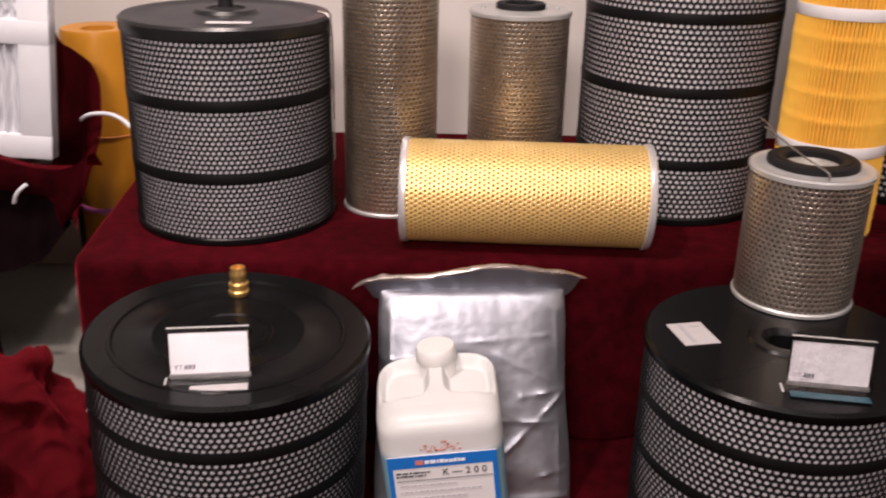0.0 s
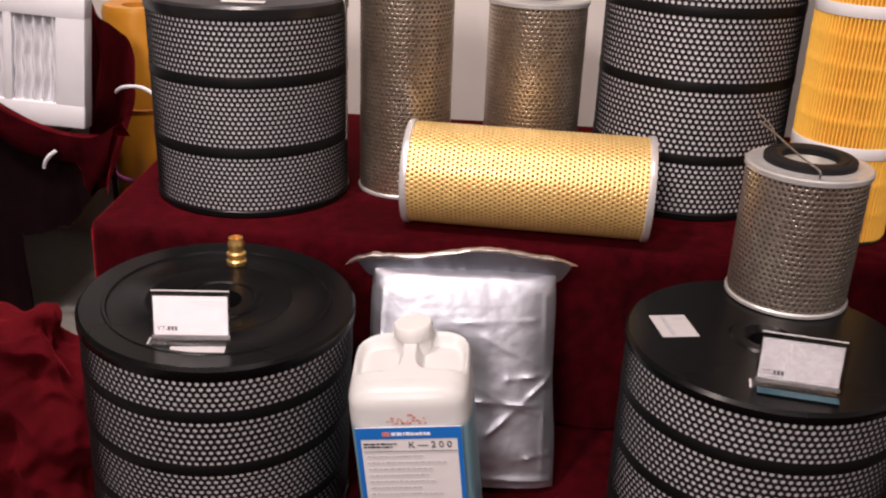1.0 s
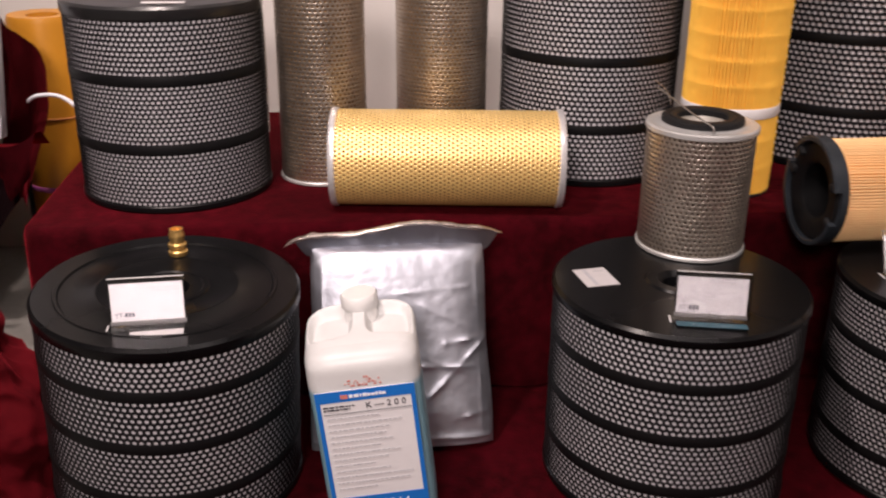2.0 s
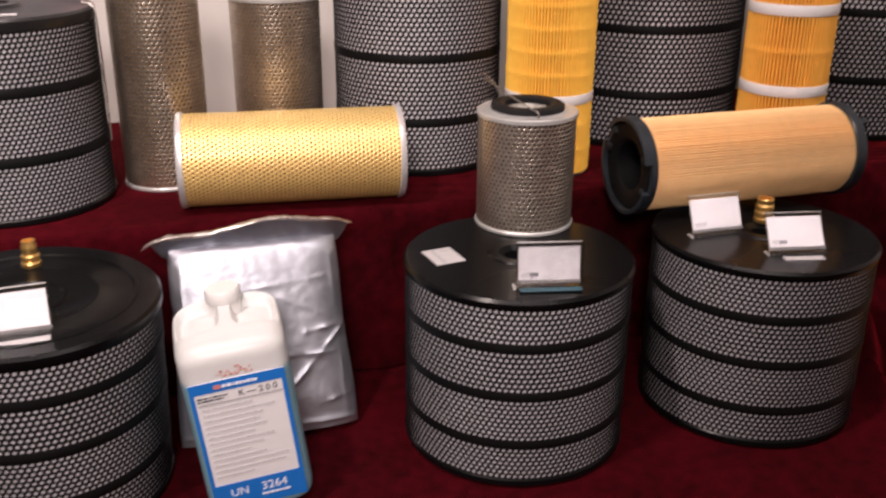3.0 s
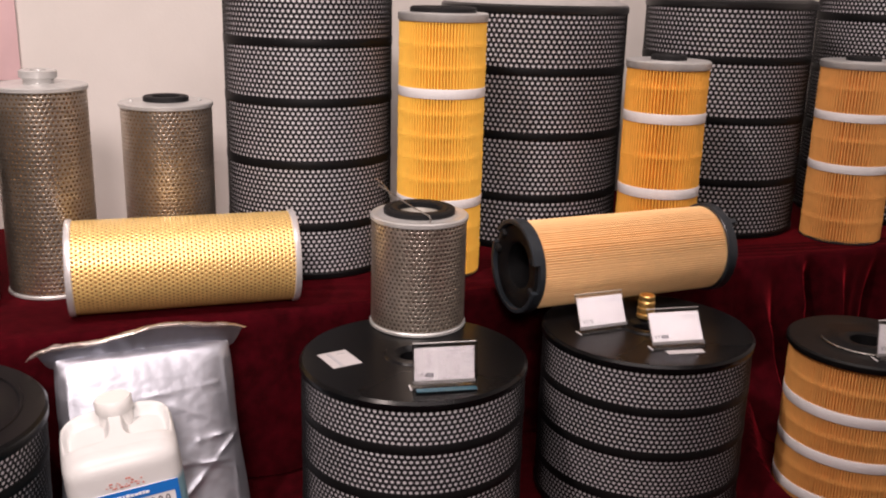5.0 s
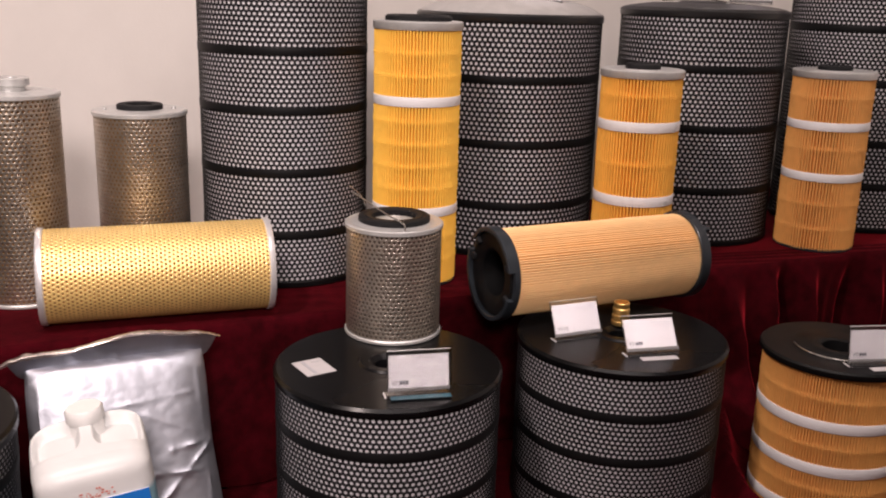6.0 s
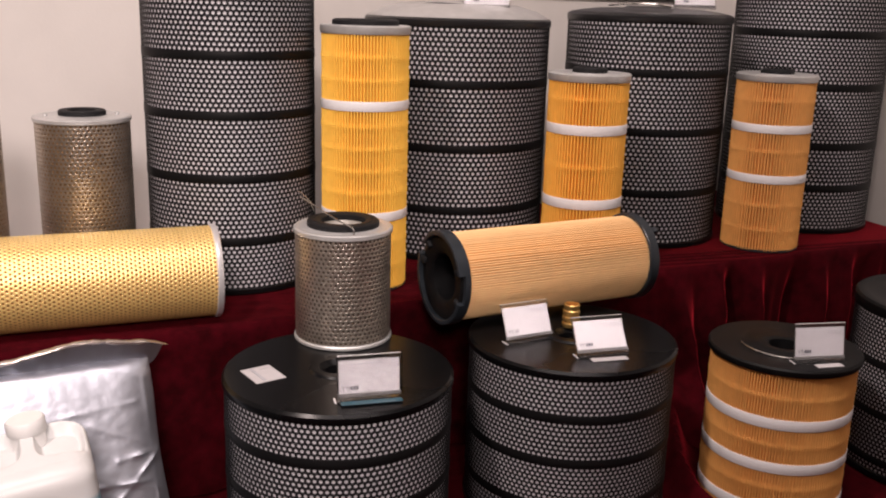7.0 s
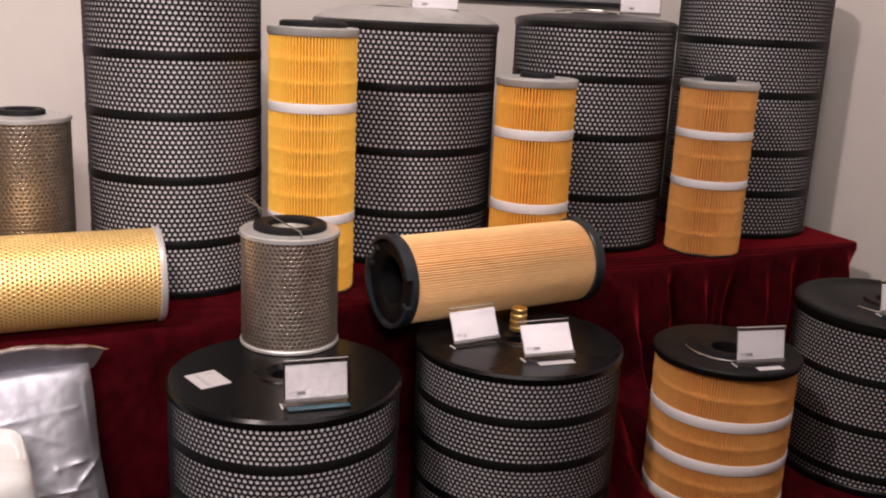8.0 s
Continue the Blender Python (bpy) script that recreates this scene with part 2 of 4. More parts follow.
def perforated(r, height, pitch, open_share, mt, thick=0.0009, dish=0.0):
    """A rolled sheet with staggered round holes punched through it; sheets of one size share their mesh."""
    key = (round(r, 4), round(height, 4), pitch, open_share, mt.name, dish)
    if key in MESHES:
        return MESHES[key]
    cols = int(round(2 * math.pi * r / pitch))
    rows = max(int(round(height / (pitch * 0.866))), 1)
    w, h = 2 * math.pi * r / cols, height / rows
    hole = pitch * open_share / 2
    ang = np.radians(np.arange(8) * 45.0 + 22.5)
    inner = np.stack([np.cos(ang) * hole, np.sin(ang) * hole], 1)
    outer = np.array([(w / 2, 0.32 * h), (0.32 * w, h / 2), (-0.32 * w, h / 2), (-w / 2, 0.32 * h), (-w / 2, -0.32 * h), (-0.32 * w, -h / 2), (0.32 * w, -h / 2), (w / 2, -0.32 * h)])
    corner = np.array([(w / 2, h / 2), (-w / 2, h / 2), (-w / 2, -h / 2), (w / 2, -h / 2)])
    cell = np.concatenate([inner, outer, corner, inner])
    deep = np.concatenate([np.zeros(20), np.full(8, thick)])
    quads = [(k, 8 + k, 8 + (k + 1) % 8, (k + 1) % 8) for k in range(8)]
    tris = [(8 + 0, 16, 9), (10, 17, 11), (12, 18, 13), (14, 19, 15)]
    walls = [(k, (k + 1) % 8, 20 + (k + 1) % 8, 20 + k) for k in range(8)]
    cc, rr = np.meshgrid(np.arange(cols), np.arange(rows))
    u0 = ((cc + 0.5 * (rr % 2)) * w).ravel()
    v0 = ((rr + 0.5) * h).ravel()
    u = (u0[:, None] + cell[None, :, 0]).ravel()
    v = (v0[:, None] + cell[None, :, 1]).ravel()
    rad = r - np.tile(deep, len(u0))
    a = u / r
    co = np.stack([rad * np.cos(a), rad * np.sin(a), v], 1)
    base = (np.arange(len(u0)) * 28)[:, None, None]
    q = (base + np.array(quads + walls)[None]).reshape(-1, 4)
    t = (base + np.array(tris)[None]).reshape(-1, 3)
    me = bpy.data.meshes.new("mesh_sleeve")
    me.vertices.add(len(co))
    me.vertices.foreach_set("co", co.astype(np.float32).ravel())
    loops = np.concatenate([q.ravel(), t.ravel()])
    me.loops.add(len(loops))
    me.loops.foreach_set("vertex_index", loops.astype(np.int32))
    total = np.concatenate([np.full(len(q), 4), np.full(len(t), 3)])
    start = np.concatenate([[0], np.cumsum(total)[:-1]])
    me.polygons.add(len(total))
    me.polygons.foreach_set("loop_start", start.astype(np.int32))
    me.polygons.foreach_set("use_smooth", np.ones(len(total), bool))
    me.update(calc_edges=True)
    me.materials.append(mt)
    # the punched edge of each hole turns inward
    turn = np.tile(np.concatenate([np.full(8, dish), np.zeros(12), np.full(8, dish)]), len(u0))
    du, dv = np.tile(cell[:, 0] / hole, len(u0)) * turn, np.tile(cell[:, 1] / hole, len(u0)) * turn
    normals = np.stack([np.cos(a) + du * np.sin(a), np.sin(a) - du * np.cos(a), -dv], 1)
    normals /= np.linalg.norm(normals, axis=1, keepdims=True)
    me.normals_split_custom_set_from_vertices(normals.astype(np.float32).tolist())
    MESHES[key] = me
    return me


def pleated(r, z0, z1, pitch, depth, beads=(), bead_height=0.004, seg_extra=0, seed=1, jitter=0.16):
    """A tube of folded paper: sharp pleats all round, pinched where glue beads run."""
    rnd = random.Random(seed)
    n = int(round(2 * math.pi * r / pitch))
    levels = {z0, z1}
    for b in beads:
        levels |= {b - bead_height * 3, b - bead_height * 1.6, b - bead_height * 0.5, b + bead_height * 0.5, b + bead_height * 1.6, b + bead_height * 3}
    count = 6 + seg_extra
    levels |= {z0 + (z1 - z0) * k / count for k in range(count)}
    levels = sorted(z for z in levels if z0 <= z <= z1)
    shift = [rnd.uniform(-jitter, jitter) for _ in range(2 * n)]
    bm = bmesh.new()
    rings = []
    shape = ((0.0, 0.07), (0.10, 0.0), (0.34, 0.0), (0.44, 0.07), (0.66, 1.0), (0.80, 1.0))
    for z in levels:
        near = min([abs(z - b) for b in beads] + [1.0])
        pinch = 1.0 if near > bead_height else 0.45
        ring = []
        for i in range(n):
            wob = shift[i] * (1 + 0.12 * math.sin(z * 11 + i))
            for u, dep in shape:
                ang = 2 * math.pi * (i + u + wob * 0.5) / n
                rad = r - depth * pinch * dep * (0.8 + 0.4 * abs(shift[i])) + 0.0002 * math.sin(z * 40 + i * 0.7) + (0.0008 * math.exp(-(near / 0.006) ** 2) if beads else 0)
                ring.append(bm.verts.new((rad * math.cos(ang), rad * math.sin(ang), z)))
        rings.append(ring)
    m = len(shape) * n
    for a, b in zip(rings, rings[1:]):
        for i in range(m):
            j = (i + 1) % m
            bm.faces.new((a[i], a[j], b[j], b[i]))
    return bm


def hoop(r, z0, z1, thick=0.0015, seg=96):
    """A closed band round a cylinder with soft edges."""
    e = min(thick, (z1 - z0) * 0.25)
    return lathe([(r - 0.003, z0), (r + thick * 0.5, z0), (r + thick, z0 + e), (r + thick, z1 - e), (r + thick * 0.5, z1), (r - 0.003, z1)], seg)


def sector(r0, r1, z0, z1, a0, a1, seg=20):
    """A curved wall: part of a ring with rounded outer edges, between two angles in degrees."""
    e = min(0.0015, (r1 - r0) * 0.3)
    outline = [(r0, z0 + e), (r0 + e, z0), (r1 - e, z0), (r1, z0 + e), (r1, z1), (r0, z1)]
    bm = bmesh.new()
    rings = []
    for k in range(seg + 1):
        a = radians(a0 + (a1 - a0) * k / seg)
        rings.append([bm.verts.new((p * math.cos(a), p * math.sin(a), z)) for p, z in outline])
    for p, q in zip(rings, rings[1:]):
        for k in range(len(outline)):
            j = (k + 1) % len(outline)
            bm.faces.new((p[k], p[j], q[j], q[k]))
    bm.faces.new(rings[0])
    bm.faces.new(rings[-1][::-1])
    return bm


# ---------------------------------------------------------------- the room
TIER = 0.2980     # height of the raised shelf's cloth
ROOM = (-4.0, 1.80, -4.2, 0.94, 2.8)


def slab(name, lo, hi, mt, label, category):
    bm = block([b - a for a, b in zip(lo, hi)], 0.0, ((lo[0] + hi[0]) / 2, (lo[1] + hi[1]) / 2, lo[2]))
    return tagged(part(name, bm, mt, smooth=False), label, category, kind="structure")


x0, x1, y0, y1, top = ROOM
slab("floor", (x0 - 0.2, y0 - 0.2, -0.12), (x1 + 0.2, y1 + 0.2, -0.016), GROUT, "pale grey tiled floor of the exhibition booth", "floor")
slab("wall_back", (x0, y1, -0.016), (x1, y1 + 0.12, top), WALL, "plain cream painted wall behind the shelf", "wall")
slab("wall_right", (x1, y0, -0.016), (x1 + 0.12, y1 + 0.12, top), WALL, "plain cream side wall beside the shelf", "wall")
slab("wall_left", (x0 - 0.12, y0, -0.016), (x0, y1 + 0.12, top), WALL, "plain cream wall closing the hall", "wall")
slab("wall_front", (x0, y0 - 0.12, -0.016), (x1, y0, top), WALL, "plain cream wall closing the hall", "wall")
slab("ceiling", (x0 - 0.12, y0 - 0.12, top), (x1 + 0.12, y1 + 0.12, top + 0.1), PLASTER, "plain white ceiling of the hall", "ceiling")


def cloth_top_edge(x):
    return 0.226 + 0.022 * (x + 0.875)


def shelf_cloth():
    """Red velvet over the raised bench: flat top, rounded edge, hanging folds that flare where they meet the ground."""
    path = []          # (x, y, outward x, outward y) round left side, front, right side
    xa, xb = -0.872, 1.655
    for k in range(14):
        path.append((xa - 0.03 * (1 - k / 14), 0.92 - (0.92 - cloth_top_edge(xa) - 0.02) * k / 14, -1, 0))
    for k in range(5):
        a = math.pi + math.pi / 2 * (k + 0.5) / 5
        path.append((xa + 0.02 + 0.02 * math.cos(a), cloth_top_edge(xa) + 0.02 + 0.02 * math.sin(a), math.cos(a), math.sin(a)))
    n = 420
    for k in range(n + 1):
        x = xa + 0.02 + (xb - xa - 0.04) * k / n
        path.append((x, cloth_top_edge(x), 0, -1))
    for k in range(5):
        a = -math.pi / 2 + math.pi / 2 * (k + 0.5) / 5
        path.append((xb - 0.02 + 0.02 * math.cos(a), cloth_top_edge(xb) + 0.02 + 0.02 * math.sin(a), math.cos(a), math.sin(a)))
    for k in range(1, 15):
        path.append((xb + 0.05 * k / 14, cloth_top_edge(xb) + 0.02 + (0.92 - cloth_top_edge(xb) - 0.02) * k / 14, 1, 0))
    drop = [0.0, 0.003, 0.008, 0.016] + [0.016 + (TIER - 0.018) * (k / 16) for k in range(1, 17)]
    bm = bmesh.new()
    rows = []
    for x, y, ox, oy in path:
        gather = min(max((x - 0.62) / 0.35, 0.12), 1.0)
        fold = gather * (0.026 * math.sin(x * 34 + 1.5 * math.sin(x * 7)) + 0.014 * math.sin(x * 63 + 2) + 0.004 * math.sin(x * 131 + 1)) + 0.008 * noise.noise((x * 3, y * 3, 0))
        flare = 0.25 * math.exp(-((x - 0.830) / 0.06) ** 2) + 0.05 * math.exp(-((x - 1.05) / 0.08) ** 2)
        col = []
        for d in drop:
            f = d / TIER
            out = 0.010 * math.sin(min(d / 0.016, 1) * math.pi / 2) + fold * min(f * 2.6, 1) ** 0.9 + flare * max(f - 0.35, 0) ** 2 / 0.42
            out += 0.085 * math.exp(-((x - 0.880) / 0.034) ** 2) * min(f * 2.2, 1) + 0.035 * math.exp(-((x - 1.000) / 0.020) ** 2) * min(f * 3, 1)
            z = TIER - (d if d > 0.016 else 0.016 * (1 - math.cos(d / 0.016 * math.pi / 2)))
            z += (0.0025 * noise.noise((x * 9, y * 9, 5)) + 0.003 * gather * math.sin(x * 34)) * (1 - f) * min(d / 0.01, 1)
            col.append(bm.verts.new((x + ox * out, y + oy * out, max(z, 0.003))))
        rows.append(col)
    for a, b in zip(rows, rows[1:]):
        for p, q, r, s in zip(a, b, b[1:], a[1:]):
            bm.faces.new((p, q, r, s))
    fan = [c[0] for c in rows]
    bm.faces.new(fan)
    return tagged(part("shelf_cloth", bm, VELVET, angle=60), "dark red velvet cloth draped over the raised display shelf", "cloth")


shelf_cloth()


def bench():
    ob = thing("bench", pose(0.39, 0.60, -0.016), "plain wooden bench hidden under the red velvet", "bench")
    part("top", block((2.46, 0.58, 0.03), 0.003, (0, 0, 0.275)), INNER_DARK, ob)
    for x in (-1.2, 0, 1.2):
        for y in (-0.24, 0.24):
            part("leg", block((0.05, 0.05, 0.275), 0.003, (x, y, 0)), INNER_DARK, ob)


bench()


RIDGE = [Vector(p) for p in ((0.860, 0.22), (0.775, 0.10), (0.708, 0.0), (0.668, -0.10), (0.664, -0.19), (0.690, -0.27))]


def ridge_height(x, y):
    """A fold of the cloth that runs forward from the shelf between two filters."""
    p = Vector((x, y))
    near, along = 9.0, 0.0
    for k, (a, b) in enumerate(zip(RIDGE, RIDGE[1:])):
        f = min(max((p - a).dot(b - a) / (b - a).length_squared, 0), 1)
        gap = (p - a - f * (b - a)).length
        if gap < near:
            near, along = gap, (k + f) / (len(RIDGE) - 1)
    return (0.070 - 0.058 * along) * math.exp(-(near / (0.024 - 0.010 * along)) ** 2)


def ground_cloth():
    """Velvet spread on the ground in front of the shelf, with low wrinkles and one standing fold."""
    bm = bmesh.new()
    nx, ny = 240, 200
    xa, xb, ya, yb = -0.83, 1.76, -1.6, 0.58
    grid = []
    for j in range(ny + 1):
        row = []
        for i in range(nx + 1):
            x, y = xa + (xb - xa) * i / nx, ya + (yb - ya) * j / ny
            w = 0.010 * max(noise.noise((x * 2.2, y * 3.0, 1)), 0) ** 1.5 + 0.004 * noise.noise((x * 7, y * 6, 3))
            calm = min(max((abs(y - 0.0) - 0.28) / 0.2, 0), 1)
            x += 0.012 * noise.noise((y * 4, 0, 9)) if i == 0 else 0
            row.append(bm.verts.new((x, y, -0.003 + max(w, 0) * (0.25 + 0.75 * calm) + ridge_height(x, y))))
        grid.append(row)
    for a, b in zip(grid, grid[1:]):
        for p, q, r, s in zip(a, a[1:], b[1:], b):
            bm.faces.new((p, q, r, s))
    ext = bmesh.ops.extrude_edge_only(bm, edges=[e for e in bm.edges if e.is_boundary])
    for v in ext["geom"]:
        if isinstance(v, bmesh.types.BMVert):
            v.co.z = -0.014
    return tagged(part("ground_cloth", bm, VELVET, angle=60), "dark red velvet cloth spread in front of the shelf", "cloth")


ground_cloth()


# ---------------------------------------------------------------- tall and squat filters
def mesh_filter(name, x, y, z, r, h, bands, pitch, share, label, top, rim=0.014, foot=0.013, band=0.012, sheet=BLACK_SHEET, core=WHITE_PAPER,
                cap=BLACK_CAP, lid=None, rx=0.0, ry=0.0, group="black mesh filters"):
    """Round cartridge: paper core, punched sleeves between flat bands, two end caps."""
    ob = thing(name, pose(x, y, z, rx, ry, 0), label, "filter", group)
    part("paper_core", lathe([(r - 0.0034, foot * 0.5), (r - 0.0034, h - rim * 0.5)], 128), core, ob, "white filter paper")
    stops = [foot] + [b for c in bands for b in (c - band / 2, c + band / 2)] + [h - rim]
    for a, b in zip(stops[::2], stops[1::2]):
        part("mesh_sleeve", perforated(r - 0.002, b - a, pitch, share, sheet), sheet, ob, at=Matrix.Translation((0, 0, a)))
    for c in bands:
        part("band", hoop(r - 0.002, c - band / 2 - 0.0015, c + band / 2 + 0.0015, 0.0008), BLACK_BAND, ob, "plain black band")
    part("bottom_cap", lathe([(0, 0), (r - 0.003, 0), (r, 0.003), (r, foot - 0.002), (r - 0.002, foot), (r - 0.012, foot)], 128), cap, ob, "black end cap")
    part("top_cap", lathe([(r - 0.012, h - rim), (r - 0.001, h - rim), (r + 0.0005, h - rim + 0.002), (r + 0.0005, h - 0.004), (r - 0.0035, h)] + top(r, h), 128), lid or cap, ob, "smooth black end cap")
    return ob


def top_plain(r, h):
    return [(0.046, h), (0.043, h + 0.003), (0.030, h + 0.003), (0.027, h), (0.022, h - 0.004), (0.019, h - 0.03), (0, h - 0.03)]


def top_stepped(r, h):
    return [(r - 0.029, h), (r - 0.030, h + 0.0014), (r - 0.034, h + 0.0014), (r - 0.036, h - 0.0012), (0.094, h - 0.0016), (0.092, h - 0.0002), (0.088, h - 0.0002), (0.086, h - 0.0016),
            (0.054, h - 0.0022), (0.052, h - 0.0002), (0.046, h - 0.0002), (0.044, h - 0.0022), (0.028, h - 0.0030), (0.024, h - 0.025), (0, h - 0.025)]


def top_dished(r, h):
    return [(r - 0.020, h + 0.0005), (r - 0.024, h - 0.002), (r - 0.060, h - 0.001), (0.050, h + 0.001), (0.046, h + 0.006), (0.030, h + 0.006), (0.026, h), (0.022, h - 0.03), (0, h - 0.03)]


FRONT = "squat black perforated filter, "
mesh_filter("cartridge_filter", -0.631, 0.026, 0.005, 0.171, 0.288, (0.072, 0.148, 0.222), 0.0085, 0.66, FRONT + "stepped glossy lid, brass fitting on top", top_stepped, rim=0.018, rx=1.5, ry=2.0)
mesh_filter("cartridge_filter", 0.059, 0.009, 0, 0.170, 0.291, (0.069, 0.1455, 0.2195), 0.0085, 0.66, FRONT + "flat lid carrying a small steel filter", top_plain)
mesh_filter("cartridge_filter", 0.467, 0.009, 0, 0.172, 0.291, (0.064, 0.1405, 0.2135), 0.0085, 0.66, FRONT + "glossy lid under a tan filter lying down", top_plain)
F5 = mesh_filter("cartridge_filter", 1.193, -0.151, 0, 0.170, 0.322, (0.034, 0.122, 0.214), 0.0085, 0.62, FRONT + "ridged lid at the end of the row", top_dished, rim=0.022, lid=BLACK_BAND)

BACK = "tall black perforated filter "
U1 = mesh_filter("tall_filter", -0.682, 0.430, TIER, 0.155, 0.315, (0.102, 0.207), 0.0083, 0.66, "black three-section cylindrical filter on the shelf", top_dished, rim=0.020, foot=0.012, band=0.014, lid=SATIN_CAP)
mesh_filter("tall_filter", 0.030, 0.537, TIER, 0.157, 0.640, (0.099, 0.212, 0.322, 0.424, 0.530), 0.0096, 0.64, BACK + "between steel and yellow filters", top_plain, band=0.013, lid=SATIN_CAP)
U6 = mesh_filter("tall_filter", 0.543, 0.631, TIER, 0.198, 0.492, (0.110, 0.236, 0.364), 0.0110, 0.62, BACK + "and a price card on its lid", top_dished, rim=0.017, band=0.014, lid=SATIN_CAP)
U8 = mesh_filter("tall_filter", 1.008, 0.582, TIER, 0.187, 0.509, (0.124, 0.259, 0.386), 0.0110, 0.62, BACK + "and a wire handle on its lid", top_dished, rim=0.017, band=0.014, lid=SATIN_CAP)
mesh_filter("tall_filter", 1.490, 0.562, TIER, 0.187, 0.640, (0.112, 0.213, 0.352, 0.474), 0.0106, 0.60, BACK + "at the end of the shelf", top_dished, rim=0.018, band=0.015, lid=SATIN_CAP)


def domed_lid(ob, r, h, rise, mt, label):
    """Pressed lid that rises gently from the rim to a hub with a small hole."""
    part("lid_disc", lathe([(r - 0.006, h - 0.001), (r - 0.008, h + 0.002), (r - 0.030, h + rise * 0.48), (r * 0.62, h + rise * 0.88), (0.060, h + rise), (0.052, h + rise + 0.004), (0.032, h + rise + 0.004),
                            (0.028, h + rise - 0.002), (0.024, h - 0.01), (0, h - 0.01)], 128), mt, ob, label)


domed_lid(U6, 0.198, 0.492, 0.030, GREY_LID, "grey zinc lid")
domed_lid(U8, 0.187, 0.509, 0.013, SATIN_CAP, "satin black lid")


def steel_filter(name, x, y, z, r, h, pitch, share, label, knob, ring=True, mt=STEEL, inner=INNER_WARM, dish=0.26):
    """Upright cartridge in punched sheet steel with pressed end plates."""
    ob = thing(name, pose(x, y, z), label, "filter", "steel mesh filters")
    part("inner_core", pleated(r - 0.006, 0.003, h - 0.004, 0.007, 0.004, seg_extra=-5), inner, ob, "dark pleated core")
    part("mesh_sleeve", perforated(r - 0.0015, h - 0.016, pitch, share, mt, dish=dish), mt, ob, "perforated sheet steel", at=Matrix.Translation((0, 0, 0.008)))
    part("bottom_plate", lathe([(0, 0), (r - 0.001, 0), (r + 0.001, 0.0015), (r + 0.001, 0.005), (r - 0.001, 0.007), (r - 0.006, 0.007)], 96), RIM_STEEL, ob, "zinc end plate")
    part("top_plate", lathe([(r - 0.006, h - 0.010), (r - 0.001, h - 0.009), (r + 0.001, h - 0.0075), (r + 0.001, h - 0.002), (r - 0.0015, h), (r - 0.006, h - 0.0008), (knob + 0.006, h - 0.0008),
                             (knob + 0.003, h + 0.001), (knob * 0.66, h + 0.001), (knob * 0.64, h - 0.004)], 96), RIM_STEEL, ob, "zinc end plate")
    part("inner_tube", lathe([(knob * 0.64, h), (knob * 0.63, h - 0.002), (knob * 0.63, 0.010), (0, 0.010)], 64), BORE_STEEL, ob, "plain steel inner tube")
    if ring:
        part("seal_ring", lathe([(knob * 0.62, h), (knob * 0.62, h + 0.008), (knob * 0.68, h + 0.010), (knob * 0.80, h + 0.010), (knob * 0.82, h + 0.0085), (knob * 0.85, h + 0.010), (knob * 0.95, h + 0.010), (knob, h + 0.008), (knob, h)], 64), BLACK_RUBBER, ob, "black rubber ring")
    return ob


U2 = steel_filter("steel_filter", -0.439, 0.477, TIER, 0.076, 0.353, 0.0082, 0.54, "tall filter in dull perforated steel on the shelf", 0.036, False)
U3 = steel_filter("steel_filter", -0.232, 0.539, TIER, 0.0815, 0.312, 0.0082, 0.54, "shorter perforated steel filter with a black rubber ring", 0.040)
S1 = steel_filter("steel_filter", 0.112, 0.142, 0.2912, 0.0775, 0.184, 0.0078, 0.60, "small perforated steel filter standing on a black lid", 0.057, mt=DULL_STEEL, inner=INNER_DARK, dish=0.34)
for sgn in (-1, 1):
    part("rivet", lathe([(0.004, 0.3115), (0.0035, 0.314), (0, 0.315)], 12), RIM_STEEL, U3, at=Matrix.Translation((sgn * 0.060, 0.01, 0)))
part("carrying_wire", tube(smooth_curve([(-0.066, 0.010, 0.231), (-0.048, -0.012, 0.219), (-0.028, -0.045, 0.205), (-0.011, -0.072, 0.196), (-0.009, -0.074, 0.186)], 5), 0.0012), WIRE, S1, "thin bright wire")
part("carrying_wire", tube(smooth_curve([(-0.070, 0.014, 0.240), (-0.058, 0.020, 0.231), (-0.044, 0.028, 0.217), (-0.036, 0.034, 0.199)], 5), 0.0010), WIRE, S1, "thin bright wire")
part("neck", lathe([(0.024, 0.352), (0.024, 0.360), (0.030, 0.364), (0.030, 0.374), (0.027, 0.376), (0.014, 0.375), (0.012, 0.362), (0, 0.362)], 48), RIM_STEEL, U2, "pressed steel neck")


